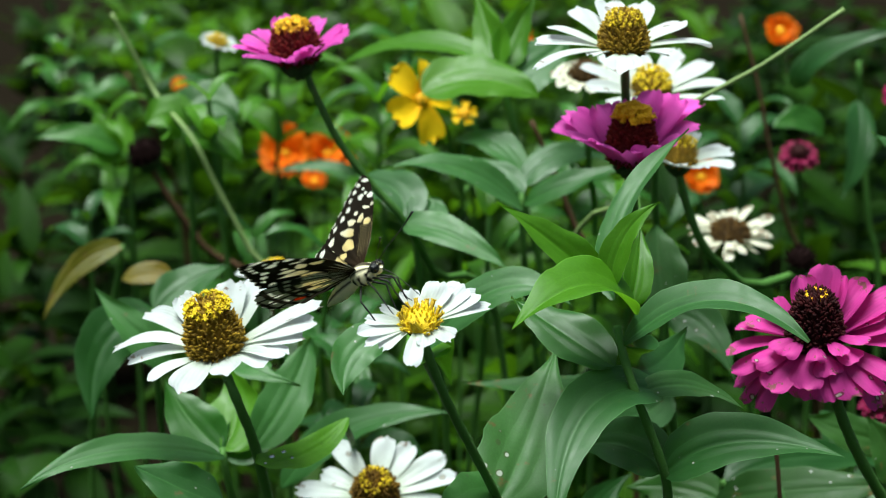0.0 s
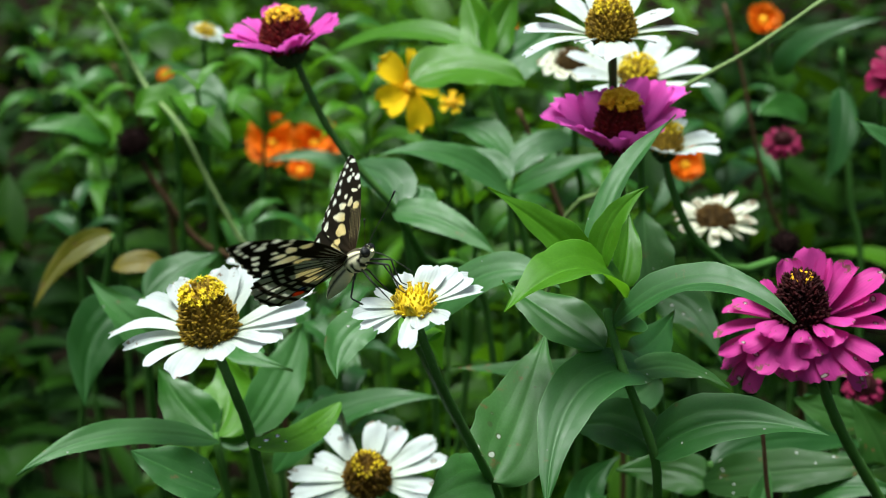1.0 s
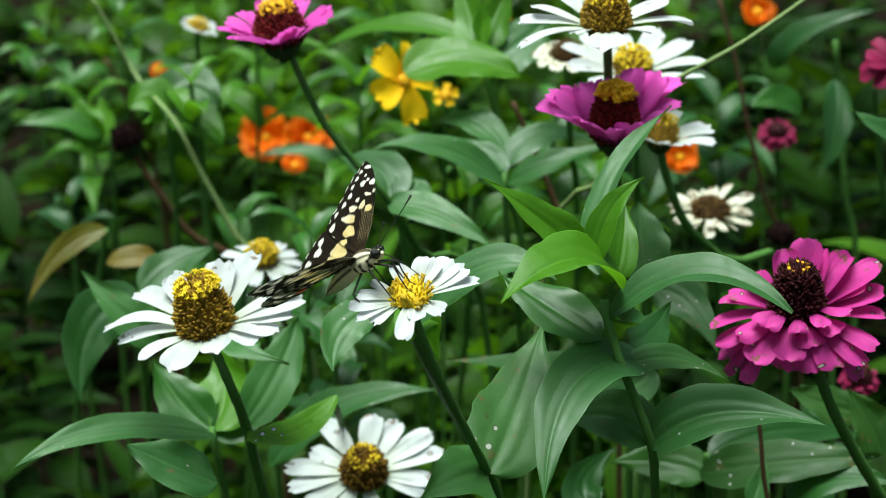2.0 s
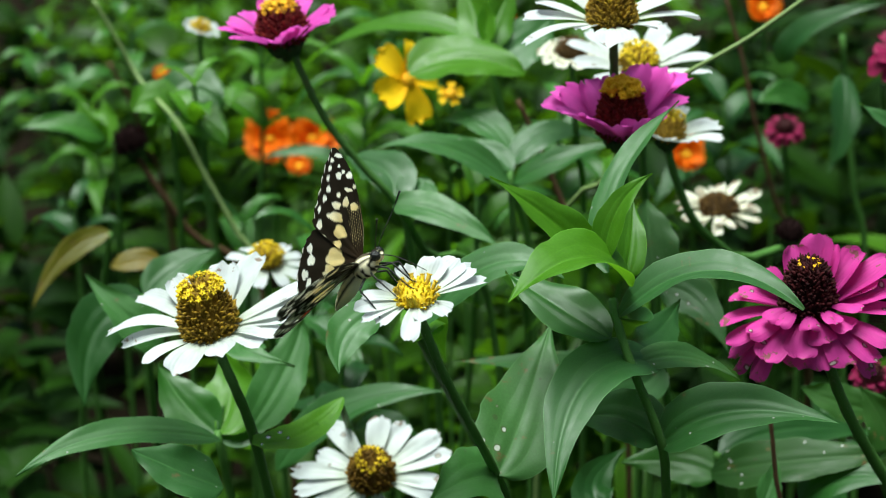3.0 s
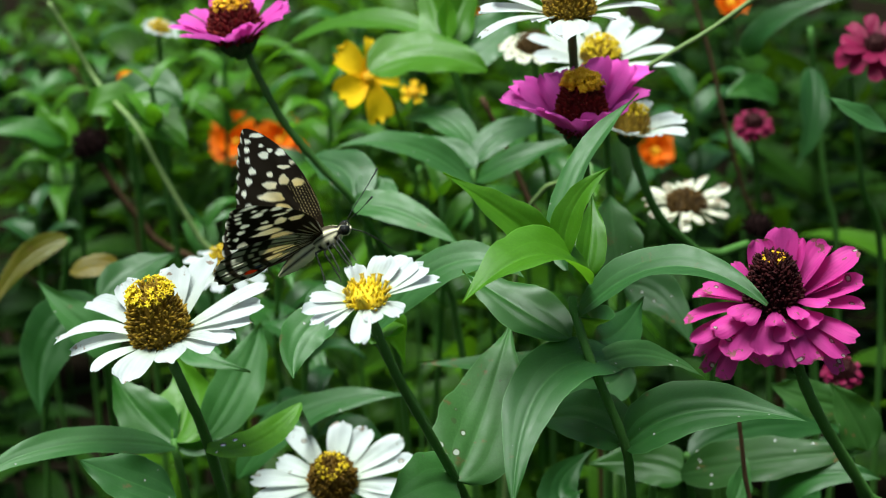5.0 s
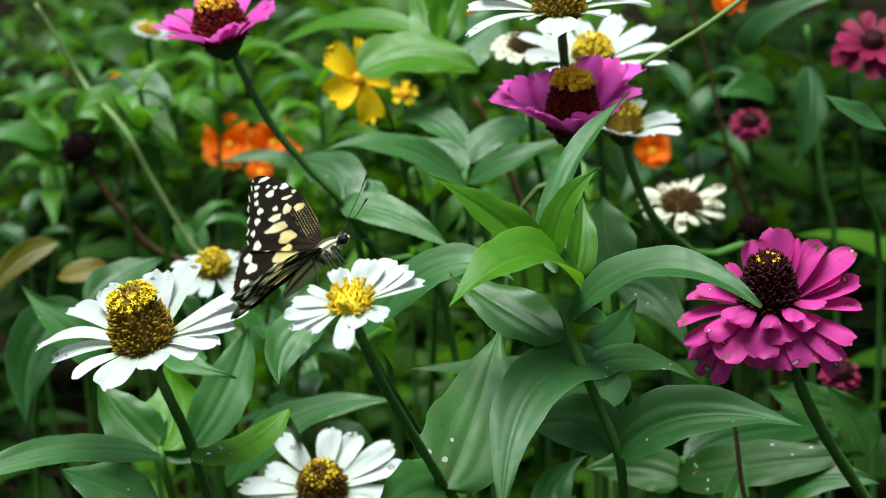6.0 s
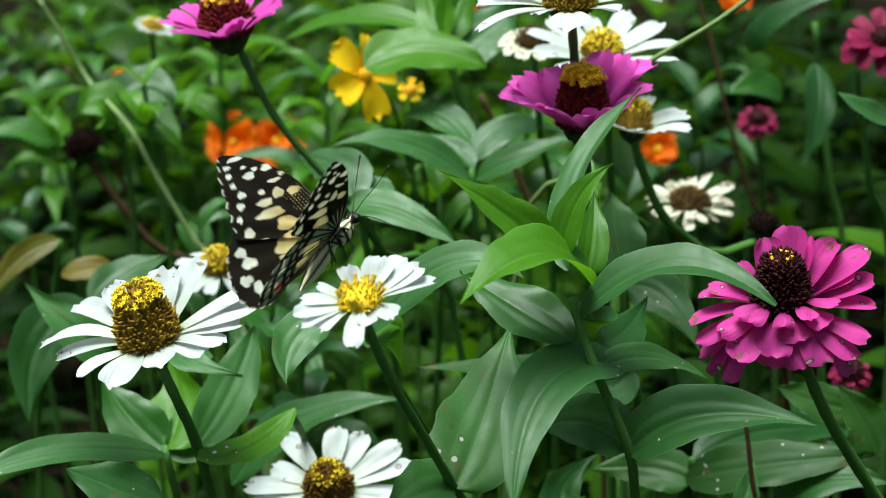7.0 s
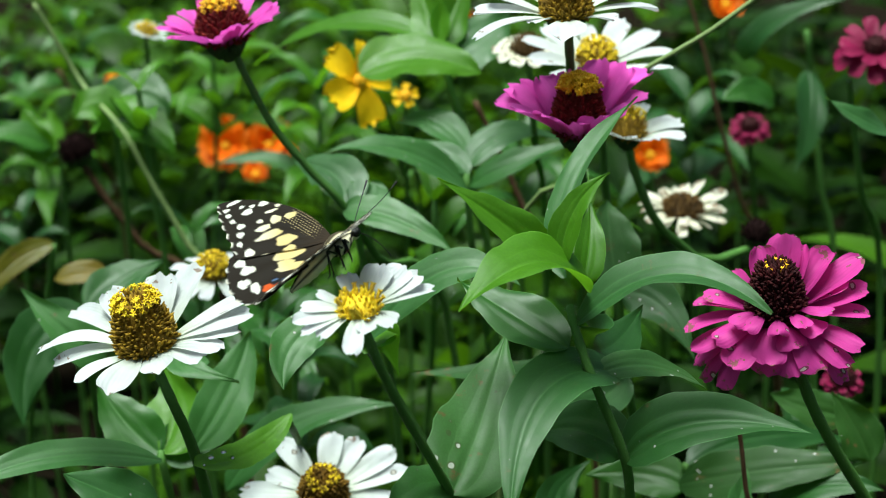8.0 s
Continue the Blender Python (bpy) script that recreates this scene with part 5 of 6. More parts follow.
FORE_SPOTS = [(-4.4, 41.4, 2.7, 0.8), (-8.5, 41.4, 1.2, 0.8), (-10.2, 38.9, 1.1, 1.0), (-11.8, 35.7, 1.0, 1.0), (-12.2, 31.5, 1.5, 1.2), (-15.4, 29.2, 1.4, 1.2), (-19.2, 26.4, 1.0, 1.2), (-20.4, 21.0, 1.8, 1.8), (-4.6, 37.4, 1.0, 0.6), (-2.4, 34.2, 1.0, 0.8), (-5.4, 34.0, 2.0, 1.3), (0.6, 31.6, 1.8, 1.2), (2.5, 26.5, 1.0, 0.7), (-0.9, 26.7, 2.4, 0.7), (-6.9, 27.1, 1.2, 0.9), (-3.3, 22.9, 2.0, 1.8), (0.9, 19.5, 2.3, 1.4), (-8.9, 23.9, 2.8, 1.3), (-10.4, 20.1, 4.9, 1.7), (-9.1, 13.8, 3.7, 2.4), (-18.7, 15.5, 1.0, 0.8), (-11.6, 10.0, 2.2, 1.6)]
HIND_SPOTS = [(-14.0, 8.2, 5.4, 3.4), (-18.3, 5.6, 3.0, 1.6), (-18.6, 3.2, 4.8, 1.6), (-27.6, 18.7, 2.0, 1.7), (-28.2, 14.3, 2.7, 1.9), (-33.5, 11.0, 2.3, 1.8), (-32.5, 6.3, 1.6, 2.6)]
BLACK, CREAMY, RUST, BLUE = (0.016, 0.011, 0.0065), (0.80, 0.64, 0.30), (0.62, 0.10, 0.015), (0.10, 0.16, 0.30)
STREAKY = (0.98, 0.95, 0.80)


def scaled(name, rough=0.6, through_light=0.42):
    """Fine scales in the colours that the pattern gives."""
    mat, nodes, links, bsdf = shader(name)
    hue = nodes.new("ShaderNodeAttribute")
    hue.attribute_name = "pattern"
    place = nodes.new("ShaderNodeTexCoord").outputs["Object"]
    fine, soft = noise_tex(nodes, links, 2500, 3, place), noise_tex(nodes, links, 260, 3, place)
    dust = ramp(nodes, [(0.3, (0.6, 0.6, 0.6)), (0.7, (1.15, 1.15, 1.15))])
    links.new(fine.outputs["Fac"], dust.inputs["Fac"])
    worn = ramp(nodes, [(0.3, (0.8, 0.78, 0.74)), (0.7, (1.05, 1.05, 1.05))])
    links.new(soft.outputs["Fac"], worn.inputs["Fac"])
    base = mixed(nodes, links, 0.25, mixed(nodes, links, 0.25, hue.outputs["Color"], dust.outputs["Color"], "MULTIPLY"), worn.outputs["Color"], "MULTIPLY")
    links.new(base, bsdf.inputs["Base Color"])
    bsdf.inputs["Roughness"].default_value = rough
    bsdf.inputs["Specular IOR Level"].default_value = 0.12
    bump = nodes.new("ShaderNodeBump")
    bump.inputs["Strength"].default_value, bump.inputs["Distance"].default_value = 0.3, 0.0002
    links.new(fine.outputs["Fac"], bump.inputs["Height"])
    links.new(bump.outputs[0], bsdf.inputs["Normal"])
    thin = nodes.new("ShaderNodeBsdfTranslucent")
    # light that comes through dark scales is brown
    links.new(mixed(nodes, links, 0.03, base, (0.50, 0.42, 0.28)), thin.inputs["Color"])
    blend = nodes.new("ShaderNodeMixShader")
    blend.inputs[0].default_value = through_light
    links.new(bsdf.outputs[0], blend.inputs[1])
    links.new(thin.outputs[0], blend.inputs[2])
    links.new(blend.outputs[0], nodes["Material Output"].inputs["Surface"])
    return mat


WING, FUR = scaled("wing_scales"), scaled("body_fur", 0.8, 0.0)
EYE = grainy("eye_black", (0.002, 0.002, 0.002), (0.006, 0.005, 0.005), 900, 0.25)
CHITIN = grainy("chitin_black", (0.004, 0.004, 0.004), (0.012, 0.010, 0.009), 900, 0.5)


def cover(x, y, spots, grow=1.0):
    """How far each place lies in one of the spots, 0 to 1. Spots lie along the wing's own slant."""
    out = np.zeros_like(x)
    for k, (cx, cy, rx, ry) in enumerate(spots):
        u, v = (x - cx) * 0.866 - (y - cy) * 0.5, (x - cx) * -0.5 - (y - cy) * 0.866
        a = np.arctan2(v / ry, u / rx)
        edge = 1 + 0.10 * np.sin(3 * a + k * 1.7) + 0.06 * np.sin(5 * a + k)
        d = np.hypot(u / rx, v / ry) / (grow * edge)
        out = np.maximum(out, np.clip((1.06 - d) / 0.14, 0, 1))
    return out


def wing_colours(x, y, spots, hind, under):
    dist, ang = np.hypot(x, y) + 1e-6, np.arctan2(y, -x)
    light = cover(x, y, spots, 1.0 if not under else 1.12)
    if under and hind:
        # cells between the veins: a cream base, a broad band, streaks, large spots and edge marks
        cell = ang / 0.175 + 0.2
        which, inside = np.floor(cell), np.abs(cell % 1.0 - 0.5)
        gap = (0.5 - inside) * 0.175 * dist
        sway = np.sin(which * 2.3 + 0.5)

        def belt(r0, r1, narrow):
            radial = np.clip((dist - r0) / 0.6, 0, 1) * np.clip((r1 - dist) / 0.6, 0, 1)
            return radial * np.clip((gap - narrow) / 0.25, 0, 1)

        light = np.maximum(belt(9.5 + sway, 21.0 + 2.5 * sway, 0.30), belt(23.8 + sway, 26.6 + 0.6 * sway, 0.75))
        light = np.maximum(light, np.maximum(belt(28.2 + 0.5 * sway, 33.2, 0.55), belt(35.0, 38.6, 0.7)))
        lines = np.clip((gap - 0.28) / 0.2, 0, 1) * np.clip((10 - dist) / 1, 0, 1) * np.clip((dist - 2) / 2, 0, 1)
        light = np.maximum(light, lines)
    elif under:
        # cream lines run out from the root of the forewing
        lines = 0.8 * np.clip((np.sin(ang * 30) - 0.5) / 0.3, 0, 1) * np.clip((13 - dist) / 3, 0, 1) * np.clip((dist - 2) / 3, 0, 1)
        light = np.maximum(light, lines)
    elif not hind:
        # the cell by the leading edge is dusted with small dots
        cu, cv = x * 0.62 + y * 0.78, x * 0.78 - y * 0.62
        dots = np.clip((np.sin(cu * 3.3) * np.sin(cv * 5.0) - 0.62) / 0.2, 0, 1)
        cell = np.clip((x + 4.2 - 0.02 * y) / 0.8, 0, 1) * np.clip((y - 5) / 3, 0, 1) * np.clip((21 - y) / 2, 0, 1)
        light = np.maximum(light, 0.85 * dots * cell)
    light = light[:, None]
    tint = np.array(STREAKY if under else CREAMY)
    away = np.clip((dist - 19) / 12, 0, 1)[:, None]
    tint = tint * (1 - away) + np.array((0.96, 0.95, 0.86)) * away
    dark = np.array(BLACK) * (1 + 1.0 * np.clip((14 - dist) / 14, 0, 1)[:, None] * np.array((1.5, 1.2, 0.9)))
    colour = dark * (1 - light) + tint * light
    if hind:
        rust = cover(x, y, [(-29.8, 2.6, 2.2, 1.7)])[:, None]
        eye = cover(x, y, [(-26.2, 2.8, 1.7, 1.8)])[:, None]
        ring = cover(x, y, [(-26.0, 3.3, 1.1, 0.5)])[:, None]
        colour = colour * (1 - rust) + np.array(RUST) * rust
        colour = colour * (1 - eye) + np.array((0.008, 0.008, 0.012)) * eye
        colour = colour * (1 - ring) + np.array(BLUE) * ring
    return colour


def wing(name, parent, edge, spots, hind, flip, label):
    """A wing: two sheets of scales, thin apart, with a scalloped outer margin."""
    line = spline([(x, y, 0) for x, y in edge] + [(*edge[0], 0)], 9)
    line = np.array([tuple(p) for p in line])[:, :2]
    far = np.hypot(line[:, 0], line[:, 1])
    ripple = 0.45 * np.sin(np.arange(len(line)) * (0.9 if hind else 0.75)) * np.clip((far - (28 if hind else 30)) / 4, 0, 1) * (line[:, 0] < -10)
    line = line * (1 + ripple / np.maximum(far, 1))[:, None]
    n, rings = len(line), 90
    t = np.linspace(0.02, 1, rings)
    x, y = (line[None, :, 0] * t[:, None]).ravel(), (line[None, :, 1] * t[:, None]).ravel()
    dist = np.hypot(x, y)
    bow = 0.9 * np.sin(dist / 46 * math.pi) + 0.12 * np.sin(np.arctan2(y, -x) * 22) * np.clip(dist / 15, 0, 1)
    verts, colours, faces = [], [], []
    for under in (False, True):
        z = bow + (-0.05 if under else 0.05) + (0.0 if hind else 0.25)
        verts.append(np.c_[x, -y if flip else y, z] * 0.001)
        c = wing_colours(x, y, spots, hind, under)
        fringe = np.clip((np.tile(np.arange(n), rings) * 0 + np.repeat(t, n) - 0.975) / 0.01, 0, 1) * (np.sin(np.tile(np.arange(n), rings) * 0.9) > 0.2) * (dist > 27) * (x < -8) * (((y < 20) | (x < -29)) if hind else (y > 24))
        colours.append(c * (1 - fringe[:, None]) + np.array((0.7, 0.68, 0.6)) * fringe[:, None])
        i, j = np.meshgrid(np.arange(rings - 1), np.arange(n - 1), indexing="ij")
        a = (i * n + j).ravel() + len(faces) * rings * n
        q = np.c_[a, a + 1, a + n + 1, a + n]
        faces.append(q[:, ::-1] if under == flip else q)
    me = bpy.data.meshes.new(name)
    me.from_pydata(np.concatenate(verts), [], np.concatenate(faces).tolist())
    c = np.concatenate(colours)
    me.color_attributes.new("pattern", "FLOAT_COLOR", "POINT").data.foreach_set("color", np.c_[c, np.ones(len(c))].astype(np.float32).ravel())
    return part(name, me, WING, parent, label)


def lathe(name, parent, profile, paint, label="", sides=20):
    """A furry body part along x: profile of (x, radius, drop), coloured by paint(x, angle)."""
    verts, colours, faces = [], [], []
    for x, r, drop in profile:
        for k in range(sides):
            a = 2 * math.pi * k / sides
            verts.append((x, r * math.sin(a), r * 1.05 * math.cos(a) + drop))
            colours.append((*paint(x, a), 1))
    for i in range(len(profile) - 1):
        for k in range(sides):
            faces.append((i * sides + k, i * sides + (k + 1) % sides, (i + 1) * sides + (k + 1) % sides, (i + 1) * sides + k))
    faces.append(list(range(sides)))
    faces.append([(len(profile) - 1) * sides + k for k in range(sides)][::-1])
    me = bpy.data.meshes.new(name)
    me.from_pydata(np.array(verts) * 0.001, [], faces)
    me.color_attributes.new("pattern", "FLOAT_COLOR", "POINT").data.foreach_set("color", np.array(colours, dtype=np.float32).ravel())
    return part(name, me, FUR, parent, label)


def stripes(x, a):
    """Cream flanks with black lines along them, a black back."""
    s = abs((a + math.pi) % (2 * math.pi) - math.pi)
    if s < 0.55:
        return (0.035, 0.028, 0.018)
    return (0.02, 0.017, 0.013) if abs(s - 1.30) < 0.13 or abs(s - 2.35) < 0.15 else (0.95, 0.88, 0.60)


def bands(x, a):
    """A dark furry back with two cream lines; cream sides with slanting black bars; a cream face below a black crown."""
    s = abs((a + math.pi) % (2 * math.pi) - math.pi)
    cream, black = (0.88, 0.80, 0.56), (0.012, 0.010, 0.007)
    if x >= 7:
        return cream if 0.55 < s < 0.80 or s > 1.75 else black
    if s < 0.55:
        return (0.060, 0.048, 0.030)
    if s < 1.55:
        return cream if s < 0.72 or 1.16 < s < 1.42 else black
    return black if (x * 0.30 + s * 0.30) % 1.0 < 0.42 else cream


butterfly = thing("butterfly", (0, 0, 0), "black butterfly with cream spots feeding on a white flower", "butterfly")
lathe("abdomen", butterfly, [(-22 + 20 * i / 16, 0.4 + 2.8 * math.sin((i + 0.6) / 17 * 2.6) * (0.93 + 0.07 * math.cos(i * 2.2)), -3.2 + 3.0 * (i / 16) ** 0.8) for i in range(17)], stripes, "cream abdomen with black lines")
lathe("thorax", butterfly, [(-4 + 12 * i / 14, 0.6 + 3.3 * math.sin((i + 0.5) / 15 * math.pi) ** 0.7, 0) for i in range(15)], bands, "furry thorax striped cream and black")
head = lathe("head", butterfly, [(6.6 + 4.6 * i / 8, 0.4 + 2.0 * math.sin((i + 0.5) / 9 * math.pi) ** 0.7, -0.2) for i in range(9)], bands)
for side in (-1, 1):
    bm = bmesh.new()
    bmesh.ops.create_uvsphere(bm, u_segments=14, v_segments=10, radius=0.0019)
    part("eye", bm, EYE, head, "glossy black eye", pose(0.0094, side * 0.0014, 0.0002))
    bm = bmesh.new()
    line = spline([(0.0103, side * 0.0005, 0.0012), (0.0155, side * 0.0034, 0.0036), (0.0215, side * 0.0068, 0.0058), (0.0280, side * 0.0098, 0.0086)], 6)
    tube(bm, line, 0.00015, 0.00015, 6, 0.0)
    tube(bm, [line[-4], line[-3], line[-2], line[-1], line[-1] + (line[-1] - line[-2]) * 0.5], 0.00018, 0.00042, 6, 0.0)
    part("antenna", bm, CHITIN, head, "thin clubbed antenna")
bm = bmesh.new()
tube(bm, spline([(0.0108, 0, -0.0012), (0.0140, 0, -0.0050), (0.0165, 0, -0.0105), (0.0180, 0.0005, -0.0160)], 5), 0.00020, 0.00014, 6, 0.0)
part("proboscis", bm, CHITIN, head)
WINGS = []
for side, flip in ((1, False), (-1, True)):
    WINGS.append((wing("forewing", butterfly, FORE_EDGE, FORE_SPOTS, False, flip, "black forewing with rows of cream spots"), side, False))
    WINGS.append((wing("hindwing", butterfly, HIND_EDGE, HIND_SPOTS, True, flip, "black hindwing with a cream band and rust eyespot"), side, True))
# six thin legs: hip in the body's space, foothold in the place
LEGS = []
for k, (hip, foot) in enumerate((
        ((0.005, 0.0012, -0.0022), (-0.0055, -0.0870, 0.7776)), ((0.0055, -0.0012, -0.0022), (-0.0090, -0.0901, 0.7777)),
        ((0.002, 0.0015, -0.0025), (-0.0104, -0.0770, 0.7758)), ((0.0025, -0.0015, -0.0025), (-0.0147, -0.0909, 0.7751)),
        ((-0.001, 0.0015, -0.0025), (-0.0164, -0.0726, 0.7731)), ((-0.0005, -0.0015, -0.0025), (-0.0226, -0.0864, 0.7726)))):
    reach = 0.0165 + 0.0012 * (k % 3)
    bm = bmesh.new()
    tube(bm, [Vector(p) * reach for p in ((0, 0, 0), (0.18, 0, 0.13), (0.40, 0, 0.27), (0.44, 0, 0.26), (0.62, 0, 0.12), (0.84, 0, -0.01), (0.88, 0, -0.02), (1.0, 0, 0))], 0.00044, 0.00017, 6, 0.0)
    LEGS.append((part("leg", bm, CHITIN, butterfly), Vector(hip), Vector(foot)))

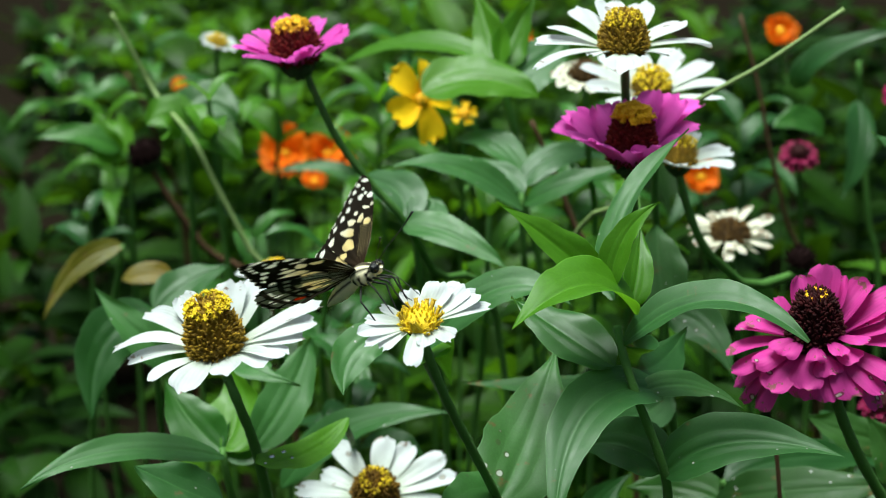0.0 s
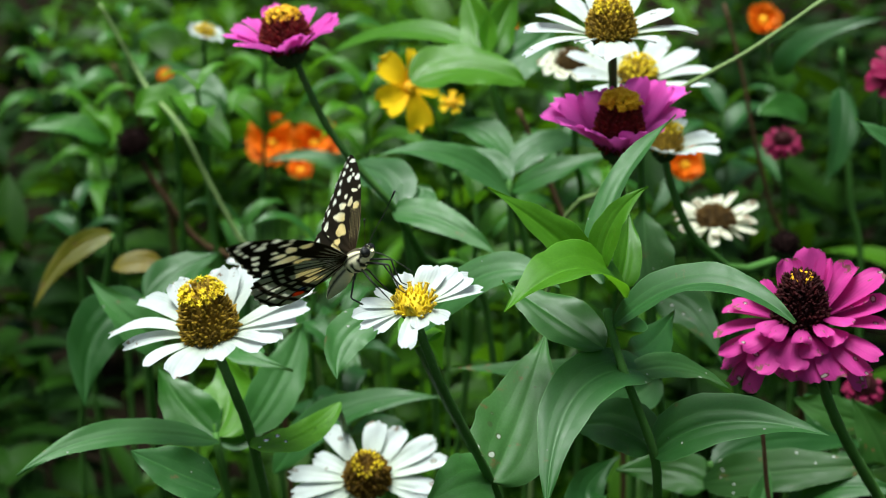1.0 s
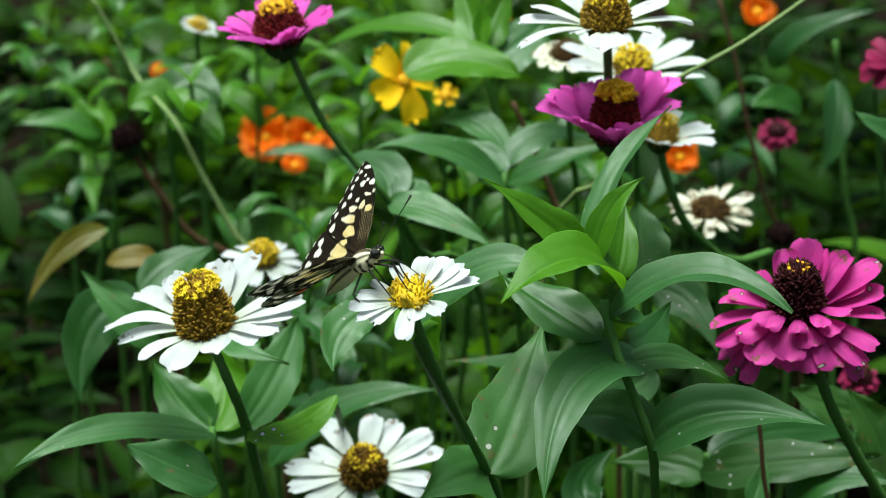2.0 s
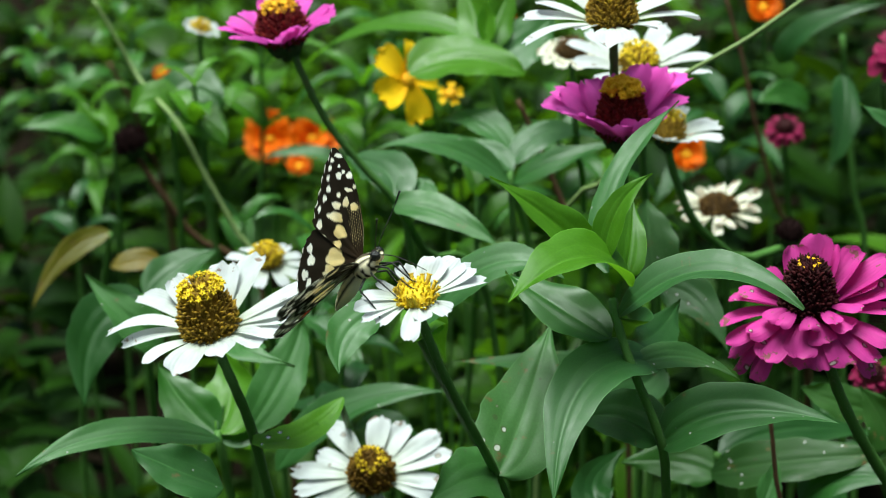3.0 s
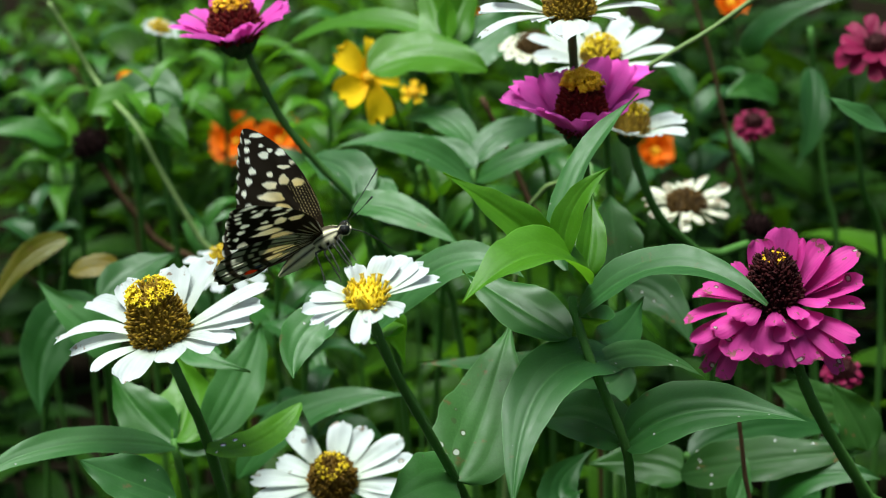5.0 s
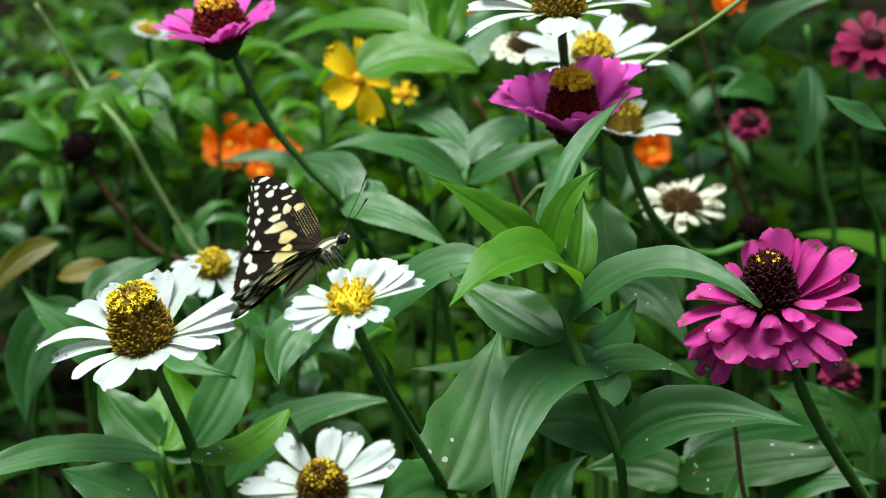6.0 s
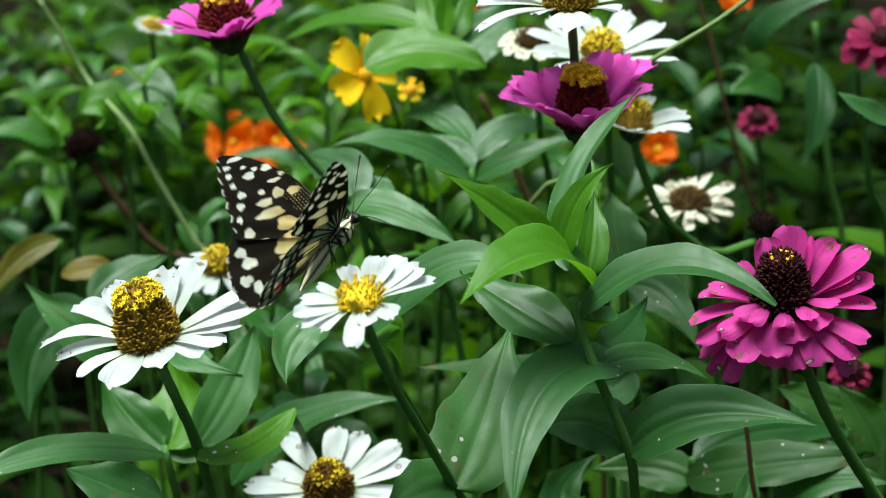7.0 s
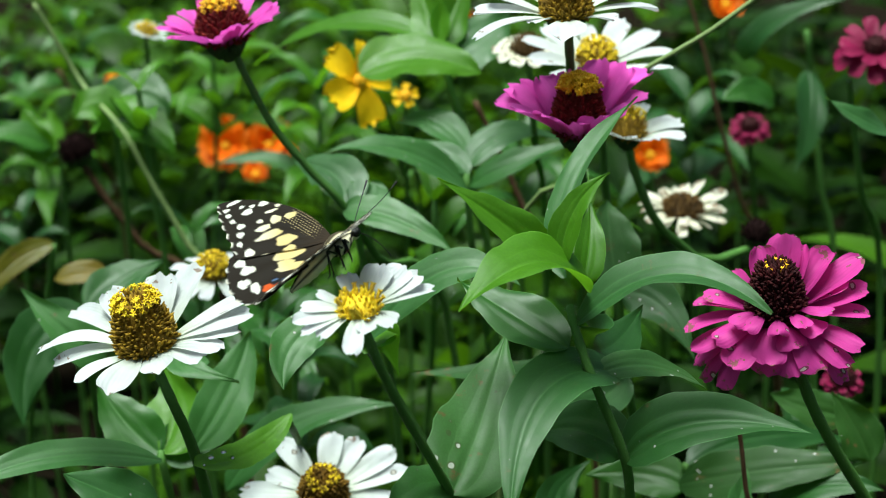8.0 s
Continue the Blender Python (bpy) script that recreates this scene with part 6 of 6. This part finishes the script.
# Body pose, then how far the left and right wings are raised and swept.
FLIGHT = [
    (0, pose(-0.0287, -0.0750, 0.7857, 13.9, -33.8, -39.4), 34, 33, 4, -4),
    (0.1, pose(-0.0271, -0.0750, 0.7861, 11.6, -33.9, -35.8), 11, 29, 6, -10),
    (0.2, pose(-0.0288, -0.0756, 0.7858, 13.6, -34.9, -38.7), 58, 82, -6, -3),
    (0.3, pose(-0.0292, -0.0768, 0.7841, 15.6, -36.6, -40.4), 48, 47, -3, -2),
    (0.4, pose(-0.0291, -0.0757, 0.7895, 17.4, -42.0, -41.2), 73, 81, 2, -1),
    (0.5, pose(-0.0284, -0.0769, 0.7883, 19.7, -43.9, -42.5), 85, 93, -8, -0),
    (0.6, pose(-0.0296, -0.0776, 0.7884, 16.3, -38.1, -38.4), 47, 54, -7, -13),
    (0.7, pose(-0.0305, -0.0788, 0.7875, 14.7, -34.9, -36.4), 45, 44, -13, -16),
    (0.8, pose(-0.0302, -0.0803, 0.7856, 14.0, -35.8, -35.3), 38, 30, 0, -15),
    (0.9, pose(-0.0317, -0.0812, 0.7856, 16.3, -38.7, -38.6), 69, 60, 6, -14),
    (1, pose(-0.0287, -0.0814, 0.7869, 19.2, -40.9, -43.0), 36, 41, -3, -6),
    (1.1, pose(-0.0298, -0.0824, 0.7856, 14.9, -39.4, -37.6), 29, 14, -0, -15),
    (1.2, pose(-0.0300, -0.0827, 0.7862, 13.3, -38.0, -35.8), 32, 31, 5, 1),
    (1.3, pose(-0.0286, -0.0831, 0.7856, 12.3, -34.5, -34.5), 39, 31, -7, -3),
    (1.4, pose(-0.0255, -0.0833, 0.7854, 10.9, -32.2, -31.8), 32, 25, -2, -8),
    (1.5, pose(-0.0230, -0.0832, 0.7857, 10.7, -30.8, -30.8), 24, 21, -4, -7),
    (1.6, pose(-0.0255, -0.0830, 0.7851, 12.4, -32.1, -33.7), 36, 15, -2, -1),
    (1.7, pose(-0.0249, -0.0826, 0.7848, 13.5, -33.0, -35.2), 28, 10, -2, 4),
    (1.8, pose(-0.0250, -0.0821, 0.7844, 14.0, -33.8, -35.5), 32, 9, -1, 2),
    (1.9, pose(-0.0251, -0.0816, 0.7841, 14.6, -34.7, -35.8), 51, 16, -1, 2),
    (2, pose(-0.0251, -0.0811, 0.7837, 15.1, -35.5, -36.2), 29, 21, -1, 2),
    (2.1, pose(-0.0252, -0.0806, 0.7833, 15.7, -36.3, -36.5), 50, 7, -1, 3),
    (2.2, pose(-0.0253, -0.0801, 0.7829, 16.2, -37.1, -36.9), 34, 25, -1, 3),
    (2.3, pose(-0.0254, -0.0796, 0.7826, 16.8, -37.9, -37.3), 53, 25, -1, 3),
    (2.4, pose(-0.0255, -0.0791, 0.7822, 17.4, -38.8, -37.7), 29, 16, -1, 3),
    (2.5, pose(-0.0256, -0.0786, 0.7818, 18.1, -39.6, -38.1), 56, 25, -1, 3),
    (2.6, pose(-0.0257, -0.0781, 0.7815, 18.7, -40.4, -38.6), 38, 33, -1, 3),
    (2.7, pose(-0.0258, -0.0776, 0.7811, 19.3, -41.2, -39.0), 44, 17, -1, 4),
    (2.8, pose(-0.0259, -0.0771, 0.7807, 20.0, -42.0, -39.5), 36, 18, -1, 8),
    (2.9, pose(-0.0247, -0.0766, 0.7805, 18.6, -42.4, -36.9), 41, 10, -10, -7),
    (3, pose(-0.0263, -0.0765, 0.7800, 17.9, -45.6, -35.3), 47, 14, -14, -11),
    (3.1, pose(-0.0232, -0.0759, 0.7803, 18.8, -40.7, -36.3), 29, 14, -8, -6),
    (3.2, pose(-0.0243, -0.0756, 0.7810, 20.6, -38.4, -38.3), 49, 24, -8, 8),
    (3.3, pose(-0.0241, -0.0755, 0.7803, 20.2, -37.1, -36.8), 21, 7, -1, -4),
    (3.4, pose(-0.0228, -0.0752, 0.7806, 20.0, -35.4, -35.4), 35, 28, -5, -6),
    (3.5, pose(-0.0254, -0.0748, 0.7812, 21.3, -35.9, -35.8), 54, 12, 1, -7),
    (3.6, pose(-0.0275, -0.0740, 0.7840, 20.4, -40.6, -34.0), 67, 34, 15, 4),
    (3.7, pose(-0.0259, -0.0737, 0.7844, 17.8, -38.4, -30.3), 31, 17, 6, 1),
    (3.8, pose(-0.0263, -0.0740, 0.7834, 16.8, -34.5, -28.5), 30, 11, 7, 5),
    (3.9, pose(-0.0227, -0.0734, 0.7843, 15.3, -28.0, -25.8), 18, 23, 1, -7),
    (4, pose(-0.0195, -0.0726, 0.7852, 15.7, -21.3, -25.3), 33, 51, -9, -5),
    (4.1, pose(-0.0215, -0.0722, 0.7835, 15.2, -18.3, -22.8), 66, 62, -4, -6),
    (4.2, pose(-0.0233, -0.0712, 0.7825, 15.1, -18.1, -20.8), 26, 26, 1, -7),
    (4.3, pose(-0.0264, -0.0701, 0.7821, 16.2, -18.2, -20.9), 60, 62, -7, -8),
    (4.4, pose(-0.0261, -0.0694, 0.7804, 17.7, -21.0, -21.1), 86, 73, 8, 5),
    (4.5, pose(-0.0220, -0.0675, 0.7820, 18.2, -22.6, -19.3), 61, 54, -17, -10),
    (4.6, pose(-0.0254, -0.0645, 0.7858, 17.0, -25.6, -16.6), 51, 34, -5, -5),
    (4.7, pose(-0.0251, -0.0629, 0.7858, 15.9, -27.5, -14.4), 76, 64, 5, -11),
    (4.8, pose(-0.0243, -0.0616, 0.7855, 15.7, -28.9, -14.1), 72, 77, 2, -4),
    (4.9, pose(-0.0236, -0.0604, 0.7851, 15.4, -30.3, -13.9), 85, 62, 2, -4),
    (5, pose(-0.0228, -0.0591, 0.7847, 15.2, -31.6, -13.6), 61, 50, 2, -3),
    (5.1, pose(-0.0220, -0.0579, 0.7843, 15.0, -33.0, -13.4), 74, 66, 2, -2),
    (5.2, pose(-0.0212, -0.0566, 0.7840, 14.7, -34.4, -13.1), 51, 52, 2, -1),
    (5.3, pose(-0.0205, -0.0554, 0.7836, 14.5, -35.7, -12.8), 66, 41, 2, -0),
    (5.4, pose(-0.0197, -0.0541, 0.7832, 14.2, -37.1, -12.5), 51, 49, 2, 1),
    (5.5, pose(-0.0189, -0.0529, 0.7829, 13.9, -38.5, -12.2), 54, 50, 2, 2),
    (5.6, pose(-0.0181, -0.0516, 0.7825, 13.7, -39.8, -11.9), 37, 30, 2, 3),
    (5.7, pose(-0.0174, -0.0504, 0.7821, 13.4, -41.2, -11.6), 50, 33, 2, 4),
    (5.8, pose(-0.0166, -0.0491, 0.7818, 13.0, -42.6, -11.2), 32, 22, 5, 9),
    (5.9, pose(-0.0172, -0.0487, 0.7791, 12.2, -41.7, -9.7), 27, 28, 5, 9),
    (6, pose(-0.0179, -0.0483, 0.7773, 10.8, -39.1, -6.8), 33, 28, 8, 16),
    (6.1, pose(-0.0196, -0.0483, 0.7739, 14.5, -39.4, -12.1), 36, 32, 5, 8),
    (6.2, pose(-0.0193, -0.0482, 0.7714, 17.2, -37.0, -15.7), 38, 33, 0, 7),
    (6.3, pose(-0.0172, -0.0468, 0.7730, 18.3, -34.7, -16.2), 54, 37, -9, 5),
    (6.4, pose(-0.0191, -0.0457, 0.7744, 18.6, -35.4, -15.1), 32, 29, 9, 10),
    (6.5, pose(-0.0160, -0.0449, 0.7747, 18.2, -30.9, -12.5), 66, 27, -4, 11),
    (6.6, pose(-0.0208, -0.0449, 0.7740, 16.1, -29.3, -6.3), 33, 52, 1, -10),
    (6.7, pose(-0.0193, -0.0450, 0.7753, 16.0, -26.1, -2.5), 69, 48, 3, -1),
    (6.8, pose(-0.0178, -0.0440, 0.7773, 14.5, -28.2, 3.3), 66, 37, -3, -1),
    (6.9, pose(-0.0162, -0.0426, 0.7797, 10.2, -36.6, 12.6), 64, 20, 5, 27),
    (7, pose(-0.0166, -0.0425, 0.7801, -1.6, -38.4, 31.9), 62, 50, 1, -18),
    (7.1, pose(-0.0195, -0.0409, 0.7812, -5.9, -34.9, 36.3), 57, 49, 5, -4),
    (7.2, pose(-0.0196, -0.0401, 0.7845, -7.7, -29.8, 37.8), 62, 44, 11, -17),
    (7.3, pose(-0.0162, -0.0398, 0.7830, -8.9, -27.9, 38.2), 56, 39, 6, -10),
    (7.4, pose(-0.0171, -0.0405, 0.7813, -9.0, -26.9, 36.8), 54, 32, 6, -11),
    (7.5, pose(-0.0178, -0.0407, 0.7804, -9.7, -24.8, 36.8), 52, 48, 9, -0),
    (7.6, pose(-0.0162, -0.0409, 0.7803, -11.2, -26.2, 39.3), 59, 45, 10, -1),
    (7.7, pose(-0.0150, -0.0416, 0.7788, -12.4, -26.2, 40.9), 38, 30, 5, 2),
    (7.8, pose(-0.0156, -0.0419, 0.7794, -13.4, -26.2, 42.5), 46, 28, 11, -6),
    (7.9, pose(-0.0134, -0.0418, 0.7813, -12.4, -25.6, 39.9), 41, 23, 9, 2),
    (8, pose(-0.0169, -0.0431, 0.7795, -11.6, -22.7, 37.4), 32, 20, 11, -0),
]


def wing_pose(side, lift, sweep, hind):
    if hind:
        lift = 0.95 * lift if lift < 48 else 45.6 + 0.15 * (lift - 48) if side < 0 else 0.95 * lift
        sweep *= 0.5
    return pose(0.002, side * 0.0015, 0.002, side * lift) @ pose(0, 0, 0, 0, 0, side * sweep)


def motions():
    walk(butterfly, [(t, m) for t, m, *_ in FLIGHT])
    for ob, side, hind in WINGS:
        walk(ob, [(t, wing_pose(side, up_l if side > 0 else up_r, sw_l if side > 0 else sw_r, hind)) for t, m, up_l, up_r, sw_l, sw_r in FLIGHT])
    for ob, hip, foot in LEGS:
        rows = []
        for t, m, *_ in FLIGHT:
            x = ((m.inverted() @ foot) - hip).normalized()
            y = Vector((0, 0, 1)).cross(x).normalized()
            turn = Matrix((x, y, x.cross(y))).transposed().to_4x4()
            rows.append((t, Matrix.Translation(hip) @ turn))
        walk(ob, rows)


motions()
